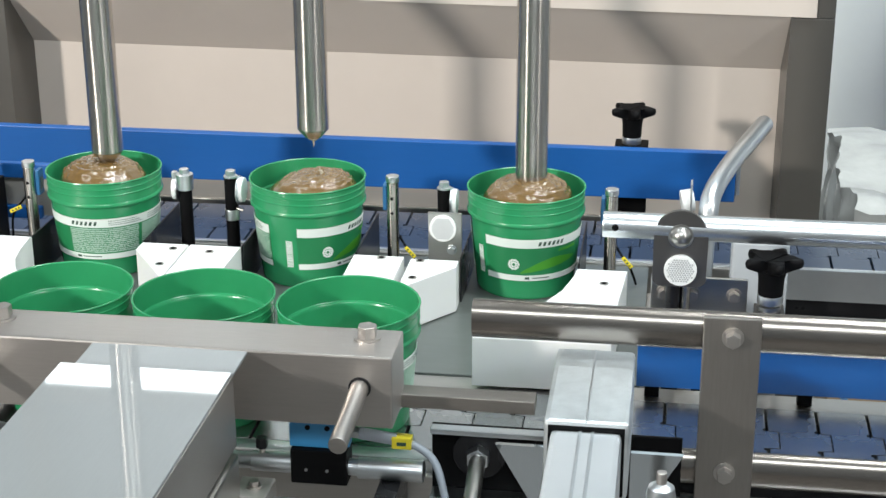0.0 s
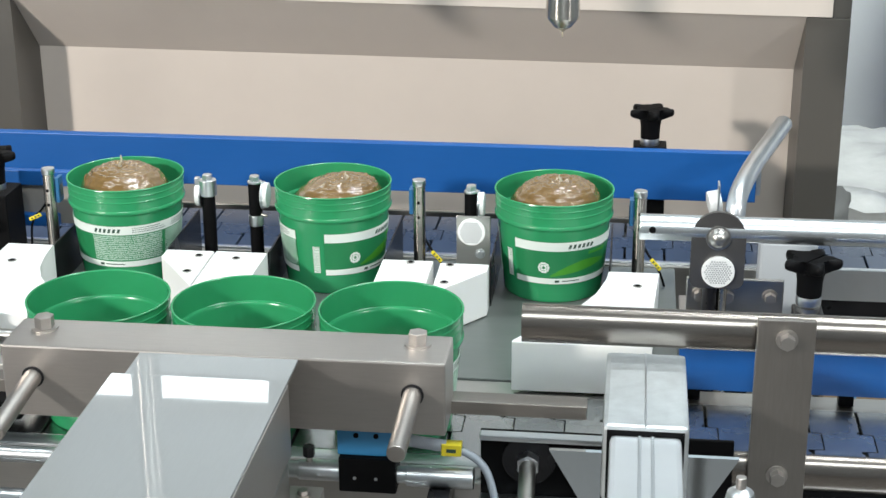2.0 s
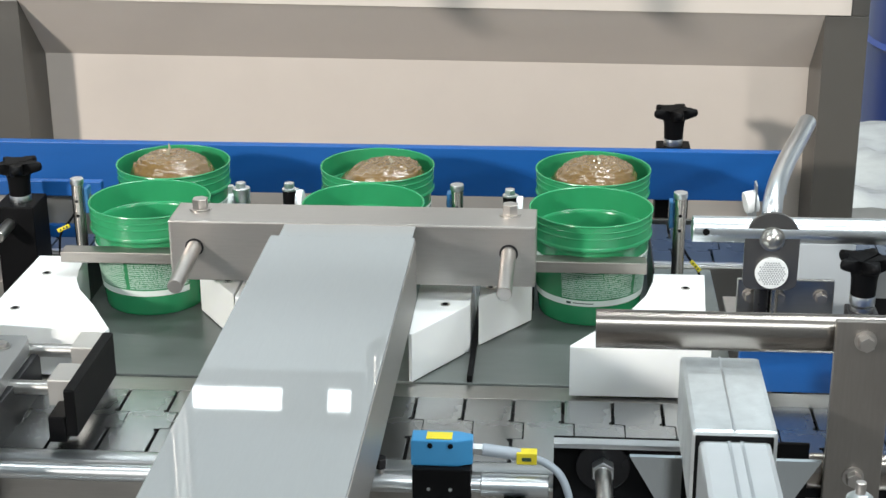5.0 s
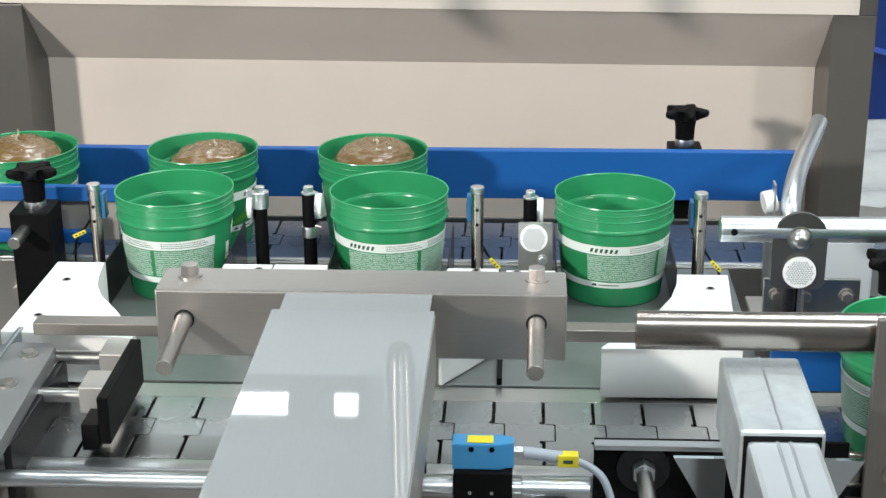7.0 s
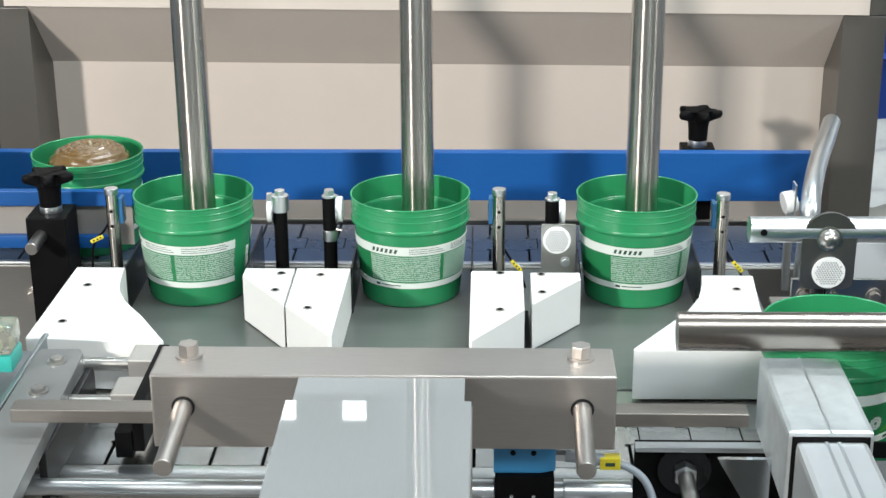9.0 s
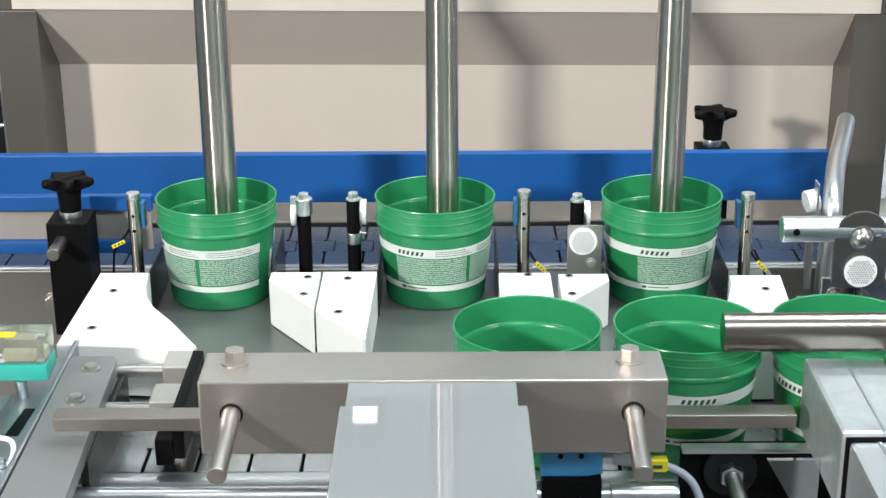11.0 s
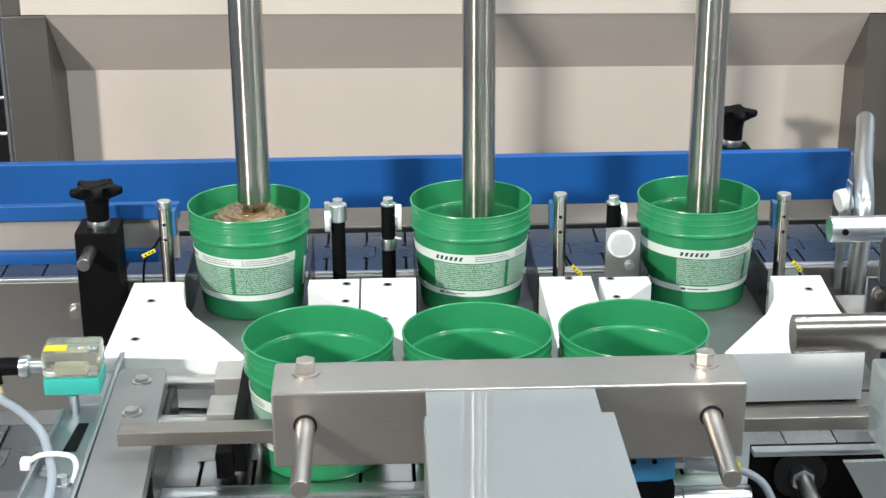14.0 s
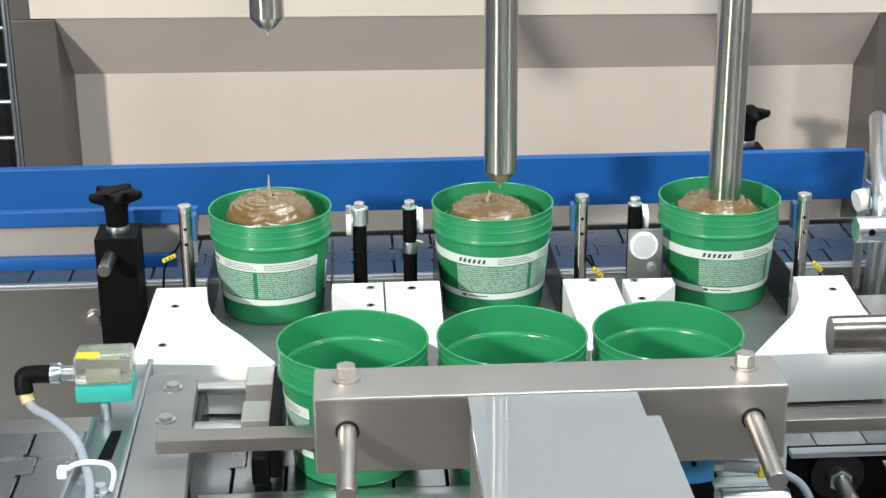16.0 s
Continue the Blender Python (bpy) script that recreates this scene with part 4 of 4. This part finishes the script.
def bucket(label):
    th = thing("bucket", (0, 0, TOP), label, "bucket", "green buckets")
    part("shell", lathe(B(), SHELL, 80), GREEN, th, smooth=27)
    lab = part("label", patch(B(), 0, 327, 0.0200, 0.0640, 0.0004), GREENLABEL, th, "green printed wrap label")
    part("top_band", patch(B(), 0.5, 326.5, 0.0545, 0.0635, 0.0007), LABEL, lab, "white printed band")
    part("bottom_band", patch(B(), 0.5, 326.5, 0.0205, 0.0262, 0.0007), LABEL, lab, "white printed band")
    lime = B()
    for k in range(34):
        low = 0.0280 + 0.00030 * k
        patch(lime, 40 + 2 * k, 42.02 + 2 * k, low, low + 0.0012 + 0.0088 * math.sin(math.pi * (k + 1) / 35), 0.00055, 1)
    for k in range(7):
        patch(lime, 82 + 3.6 * k, 84.4 + 3.6 * k, 0.0488, 0.0514, 0.00085, 1, 0.02)
    part("lime_flash", lime, LIME, lab, "lime printed flash", kind="stuff")
    rng = random.Random(4)
    text = B()
    for k in range(13):
        z = 0.0279 + 0.00202 * k
        for a, end in ((178, 256), (260, 326)):
            while a < end - 1.0:
                w = rng.uniform(0.8, 1.7)
                drop, rise = rng.choice((0, 0, 0.0003)), rng.choice((0, 0.0002, 0.0004))
                patch(text, a, min(a + w, end), z - drop, z + 0.00095 + rise, 0.0007, 1)
                a += w + (0.12 if rng.random() < 0.8 else 0.7)
    part("small_print", text, PRINT, lab, "fine pale lines of small print", kind="stuff")
    ink = B()
    for first, last in ((222, 262), (268, 318)):
        for k in range(3):
            a = first
            while a < last - rng.uniform(0, 10):
                w = rng.uniform(0.8, 2.2)
                patch(ink, a, a + w, 0.0567 + 0.0021 * k, 0.0573 + 0.0021 * k, 0.0009, 1)
                a += w + 0.6
    patch(ink, 183, 188, 0.0222, 0.0245, 0.0009, 2)
    patch(ink, 190, 212, 0.0230, 0.0239, 0.0009, 4)
    patch(ink, 45, 50, 0.0222, 0.0245, 0.0009, 2)
    patch(ink, 53, 72, 0.0230, 0.0239, 0.0009, 4)
    part("fine_print", ink, INK, lab, kind="stuff")
    word = B()
    for start in (58, 181):
        for k in range(6):
            a = start + 5.0 * k
            patch(word, a, a + 2.7, 0.0568, 0.0608, 0.0009, 1, 0.025)
    part("word_mark", word, INK, lab, "dark slanted bars of a word mark", kind="stuff")
    em = B()
    for k in range(40):
        a = radians(9 * k)
        for size, thick in ((1.0 + 0.09 * math.cos(10 * a), 0.00075), (0.50, 0.00055)):
            u, v = 33 + 5.0 * size * math.cos(a), 0.0375 + 0.0046 * size * math.sin(a)
            patch(em, u - 0.8, u + 0.8, v - thick, v + thick, 0.0009, 1)
    part("emblem", em, LABEL, lab, "round white scalloped emblem", kind="stuff")
    code = B()
    z = 0.0225
    while z < 0.0500:
        h = rng.choice((0.0004, 0.0007, 0.0011))
        patch(code, -13, -5.5, z, z + h, 0.0004, 2)
        z += h + rng.choice((0.0004, 0.0006))
    part("bar_code", code, LABEL, th, "pale bar code", kind="stuff")
    return th


def grease(seed, label, spike, shift):
    rng = random.Random(seed)
    th = thing("grease_portion", (0, 0, TOP), label, "grease", "grease portions")
    shape = [(0, 0), (0.0400, 0), (0.0435, 0.004), (0.0440, 0.018), (0.0438, 0.025), (0.0428, 0.0295), (0.0408, 0.0340), (0.0375, 0.0385), (0.0335, 0.0420), (0.0290, 0.0447), (0.0240, 0.0466), (0.0190, 0.0478), (0.0140, 0.0484), (0.0090, 0.0480), (0.0045, 0.0472), (0, 0.0470)]
    fine = []
    for (r0, z0), (r1, z1) in zip(shape, shape[1:]):
        n = 3 if z0 > 0.015 else 1
        fine += [(r0 + (r1 - r0) * i / n, z0 + (z1 - z0) * i / n) for i in range(n)]
    bm = lathe(B(), fine + [shape[-1]], 120)
    off = Vector((seed * 3.1, 0, 0))
    for v in bm.verts:
        if v.co.z > 0.02:
            a, r = math.atan2(v.co.y, v.co.x), math.hypot(v.co.x, v.co.y)
            fold = 0.0010 * noise.noise(Vector((2.6 * math.cos(a), 2.6 * math.sin(a), r * 190)) + off) + 0.0008 * noise.noise(v.co * 150 + off) + 0.0006 * noise.noise(Vector((v.co.x * 200, v.co.y * 200, v.co.z * 600)) + off) + 0.0003 * noise.noise(v.co * 500 + off) + 0.0006 * math.sin(r * 1150 + 5 * noise.noise(Vector((1.5 * math.cos(a), 1.5 * math.sin(a), r * 40)) + off))
            v.co.z += fold * min(1, (v.co.z - 0.02) / 0.01)
            v.co.x += shift * (v.co.z - 0.02) * 8
    part("mound", bm, GREASE, th, smooth=70)
    if spike:
        x = shift * 0.22
        s = tube(B(), [(x, 0, 0.0455), (x + 0.0008, 0, 0.0500), (x - 0.0008, 0, 0.0480 + 0.5 * spike), (x - 0.0006, 0, 0.0480 + spike)], 0.0011, 10)
        for v in s.verts:
            k = max(0.0, min(1.0, (v.co.z - 0.046) / (spike + 0.002)))
            c = Vector((x - 0.0004, 0, v.co.z))
            v.co = c + (v.co - c) * (2.2 - 1.8 * k)
        part("strand", s, STRAND, th, "thin pulled-up strand of grease")
    for i in range(7):
        a, r = rng.uniform(0, 6.28), rng.uniform(0.004, 0.03)
        z = 0.0475 - 9.0 * r ** 2
        c = Vector((r * math.cos(a) + shift * 0.2, r * math.sin(a), z))
        d = Vector((-math.sin(a), math.cos(a), 0))
        part("fold", tube(B(), [c - d * rng.uniform(0.004, 0.010) - Vector((0, 0, 0.0012)), c + Vector((0, 0, 0.0006)), c + d * rng.uniform(0.004, 0.010) - Vector((0, 0, 0.0012))], 0.0011, 8), GREASE, th)
    return th


def nozzle(x):
    th = thing("filling_nozzle", (x, 0, 1.2), "brushed steel filling nozzle tube with wet tip", "nozzle", "filling nozzles")
    part("tube", lathe(B(), [(0, 0.0), (0.0070, 0.0), (0.0085, 0.0006), (0.0150, 0.0085), (0.0155, 0.0100), (0.0155, 0.92), (0, 0.92)], 40), STEELX, th)
    part("drip", lathe(B(), [(0, -0.0105), (0.0006, -0.0080), (0.0009, -0.0045), (0.0030, -0.0025), (0.0058, -0.0010), (0.0066, 0.0006), (0, 0.001)], 16), STRAND, th, "amber drip of grease")
    return th


first = bucket("green plastic bucket with printed label, filled with grease")
done = [first] + [copy_thing(first, pose(0, 0, TOP)) for _ in range(2)]
fill = [tagged(copy_thing(first, pose(0, 0, TOP)), "green plastic bucket with printed label at a filling station") for _ in range(3)]
wait = [tagged(copy_thing(first, pose(0, 0, TOP)), "open empty green plastic bucket on the feed conveyor") for _ in range(3)]
done_grease = [grease(1, "glossy amber grease mound with a fine strand", 0.012, 0.02), grease(2, "glossy amber grease mound with a blunt tip", 0.006, 0.06), grease(3, "glossy amber grease mound with a dimple", 0.006, 0.03)]
fill_grease = [grease(4, "glossy amber grease mound with a tall strand", 0.021, 0.0), grease(5, "glossy amber grease rising in a bucket", 0.010, 0.02), grease(6, "glossy amber grease rising in a bucket", 0.0, 0.02)]
nozzles = [nozzle(-0.2030), nozzle(0.0073), nozzle(0.2200)]

# ---- chains, link by link ----
PITCH = 0.0405


def link_mesh(name, y0, y1, material, tab):
    """One plate of a tabletop chain: a tab on the trailing edge sits in the next plate's recess."""
    g, w, e = 0.0012, PITCH, 0.0026
    t0, t1 = y0 + 0.36 * (y1 - y0), y0 + 0.62 * (y1 - y0)
    tip = w + g + tab - 0.0015
    right = [(w - g, y0), (w - g, t0 - 0.0045), (w - g - e, t0 - 0.0045), (w - g - e, t0), (tip - 0.0015, t0), (tip, t0 + 0.0015), (tip, t1 - 0.0015), (tip - 0.0015, t1), (w - g - e, t1), (w - g - e, t1 + 0.0045), (w - g, t1 + 0.0045), (w - g, y1)]
    left = [(g, y1), (g, t1 + 0.0007), (g + tab, t1 + 0.0007), (g + tab, t0 - 0.0007), (g, t0 - 0.0007), (g, y0)]
    bm = prism(B(), right + left, TOP - 0.0060, TOP, 0.0005)
    return mesh_of(name, bm, material, 30)


def chain(name, y0, y1, material, tab, label, x0, count):
    th = thing(name, (x0, 0, 0), label, "conveyor chain")
    me = link_mesh("link", y0, y1, material, tab)
    for i in range(count):
        ob = new("link", me)
        ob.parent = th
        ob.location = (i * PITCH, 0, 0)
    return th


front_chain = chain("feed_chain", -0.3610, -0.2510, CHAINM, 0.009, "steel tabletop conveyor chain with hooked joints", 0, 102)
rear_chain = chain("outfeed_chain", 0.0720, 0.1880, CHAINBLUE, 0.009, "slate blue tabletop conveyor chain with hooked joints", 0, 99)


def motions():
    # pusher
    rows = [(0.0, 0.0), (3.42, 0.0), (3.5, 0.006), (3.6, 0.020), (3.7, 0.035), (3.8, 0.053), (3.9, 0.069), (4.0, 0.090), (4.1, 0.109), (4.2, 0.130), (4.6, 0.213), (5.0, 0.296), (5.2, 0.330), (5.35, 0.342), (5.5, 0.3435),
            (6.05, 0.3435), (6.15, 0.330), (6.3, 0.304), (6.4, 0.284), (6.5, 0.259), (6.6, 0.236), (6.7, 0.214), (6.8, 0.191), (6.9, 0.168), (7.0, 0.146), (7.1, 0.123), (7.2, 0.101), (7.3, 0.079), (7.4, 0.056), (7.5, 0.035), (7.6, 0.015), (7.7, 0.002), (7.8, 0.0), (16.0, 0.0)]
    walk(push, [(t, pose(0, d, 0)) for t, d in rows])
    glide = lambda t, table: float(np.interp(t, [a for a, _ in table], [b for _, b in table]))
    times = [0.0, 3.4, 3.6] + [3.7 + 0.1 * i for i in range(27)] + [6.6, 7.0, 7.5, 8.0, 9.0, 9.5, 16.0]
    # buckets pushed from the queue into the stations
    spread = [[(-0.312, -0.1323), (-0.2135, -0.1405), (-0.115, -0.1960), (0.0, -0.2082)], [(-0.312, -0.0135), (-0.2135, 0.0020), (-0.115, 0.0), (0.0, 0.0)], [(-0.312, 0.1047), (-0.2135, 0.1500), (-0.115, 0.2080), (0.0, 0.2156)]]
    turn = [-273, -221, -208]
    for k in range(3):
        path, level = [], []
        for t in times:
            y = -0.312 + max(0.0, min(0.312, glide(t, rows) - 0.0315)) if t < 5.5 else 0.0
            path.append((t, pose(glide(y, spread[k]), y, TOP, 0, 0, turn[k])))
        walk(fill[k], path)
        lift = [[(0.0, 0.004), (10.0, 0.006), (13.0, 0.028), (13.5, 0.037), (14.0, 0.046), (14.5, 0.055), (14.9, 0.0620), (16.0, 0.0625)], [(0.0, 0.004), (10.0, 0.006), (14.0, 0.026), (15.0, 0.034), (15.5, 0.044), (15.9, 0.0520), (16.0, 0.0525)], [(0.0, 0.004), (10.0, 0.006), (14.5, 0.026), (15.0, 0.033), (15.5, 0.043), (16.0, 0.0515)]][k]
        more = sorted(set(times + [10.0, 13.0, 13.5, 14.0, 14.5, 14.9, 15.0, 15.5, 15.9]))
        for t in more:
            y = -0.312 + max(0.0, min(0.312, glide(t, rows) - 0.0315)) if t < 5.5 else 0.0
            level.append((t, pose(glide(y, spread[k]), y, TOP + glide(t, lift), 0, 0, turn[k])))
        walk(fill_grease[k], level)
    # filled buckets pushed on to the outfeed chain
    start = [-0.2082, 0.0, 0.2156]
    leave = [5.80, 5.69, 5.45]
    spun = [-201, 0, -40]
    high = [0.0592, 0.0555, 0.0608]
    for k in range(3):
        path, top = [], []
        for t in [0.0, 4.0] + [4.4 + 0.1 * i for i in range(20)] + [7.0, 8.0, 9.0, 10.0, 11.0, 12.0, 14.0, 16.0]:
            y = min(0.131, max(0.0, -0.312 + glide(t, rows) - 0.0315 + 0.1165)) if t < 5.35 else min(0.131, 0.1165 + 0.06 * (t - 5.35))
            s = max(0.0, t - leave[k] + 0.1)
            x = start[k] - 0.157 * (s * s / 0.4 if s < 0.2 else s - 0.1)
            path.append((t, pose(x, y, TOP, 0, 0, spun[k])))
            top.append((t, pose(x, y, TOP + high[k], 0, 0, spun[k])))
        walk(done[k], path)
        walk(done_grease[k], top)
    # next buckets on the feed chain
    queue = [(0.0, 1.58), (3.0, 1.09), (6.5, 0.511), (7.0, 0.430), (7.4, 0.386), (7.8, 0.352), (8.2, 0.343), (9.2, 0.3415), (9.4, 0.335), (9.6, 0.306), (11.3, 0.0250), (11.5, -0.0072), (11.7, -0.0410), (11.9, -0.0745), (12.1, -0.1050), (12.3, -0.1280), (12.42, -0.1330), (16.0, -0.1330)]
    for k in range(3):
        gap = [0.0, 0.1205, 0.2395][k]
        walk(wait[k], [(t, pose(x + gap * (1.0 if t > 12.2 else 1.025), -0.312, TOP, 0, 0, -5 - 65 * k)) for t, x in queue])
    # nozzles
    dip = [[(0, 1.0081), (0.1, 1.0150), (0.2, 1.0252), (0.4, 1.0502), (0.6, 1.0789), (0.8, 1.1050), (1.0, 1.1370), (1.2, 1.1680), (1.5, 1.205), (1.8, 1.212), (6.9, 1.212), (7.1, 1.191), (7.3, 1.1644), (7.5, 1.1350), (7.7, 1.1000), (7.9, 1.0630), (8.1, 1.0241), (8.3, 0.9900), (8.5, 0.968), (8.7, 0.962), (12.5, 0.964), (13.5, 0.982), (14.5, 1.0020), (14.8, 1.0090), (14.9, 1.0150), (15.0, 1.0250), (15.2, 1.0505), (15.4, 1.0813), (15.6, 1.1113), (15.8, 1.1415), (16.0, 1.1700)],
           [(0, 1.0399), (0.2, 1.0687), (0.4, 1.0948), (0.6, 1.1234), (0.8, 1.1510), (1.0, 1.1760), (1.3, 1.208), (1.6, 1.212), (7.0, 1.212), (7.2, 1.201), (7.4, 1.1773), (7.6, 1.1473), (7.8, 1.1127), (8.0, 1.0770), (8.2, 1.0411), (8.4, 1.0053), (8.6, 0.974), (8.75, 0.964), (13.5, 0.964), (15.0, 0.979), (15.5, 0.9905), (15.7, 0.9960), (15.8, 1.0030), (15.9, 1.0115), (16.0, 1.0211)],
           [(0, 0.9912), (0.6, 0.9920), (0.7, 1.0000), (0.8, 1.0140), (1.0, 1.0350), (1.2, 1.0586), (1.4, 1.0830), (1.6, 1.1067), (1.8, 1.1318), (2.0, 1.1565), (2.2, 1.1770), (2.5, 1.205), (2.8, 1.212), (7.0, 1.212), (7.2, 1.192), (7.4, 1.1664), (7.6, 1.1364), (7.8, 1.1055), (8.0, 1.0736), (8.2, 1.0378), (8.4, 1.0053), (8.6, 0.974), (8.75, 0.964), (14.0, 0.964), (15.3, 0.976), (16.0, 0.985)]]
    for k in range(3):
        x = (-0.2030, 0.0073, 0.2200)[k]
        walk(nozzles[k], [(t, pose(x, 0, z)) for t, z in dip[k]])
    # chains run without a stop
    walk(front_chain, [(t, pose(-0.7370 - 0.163 * t, 0, 0)) for t in (0.0, 0.1, 4.0, 8.0, 12.0, 15.9, 16.0)])
    walk(rear_chain, [(t, pose(-0.90 - 0.157 * t, 0, 0)) for t in (0.0, 0.1, 4.0, 8.0, 12.0, 15.9, 16.0)])


motions()
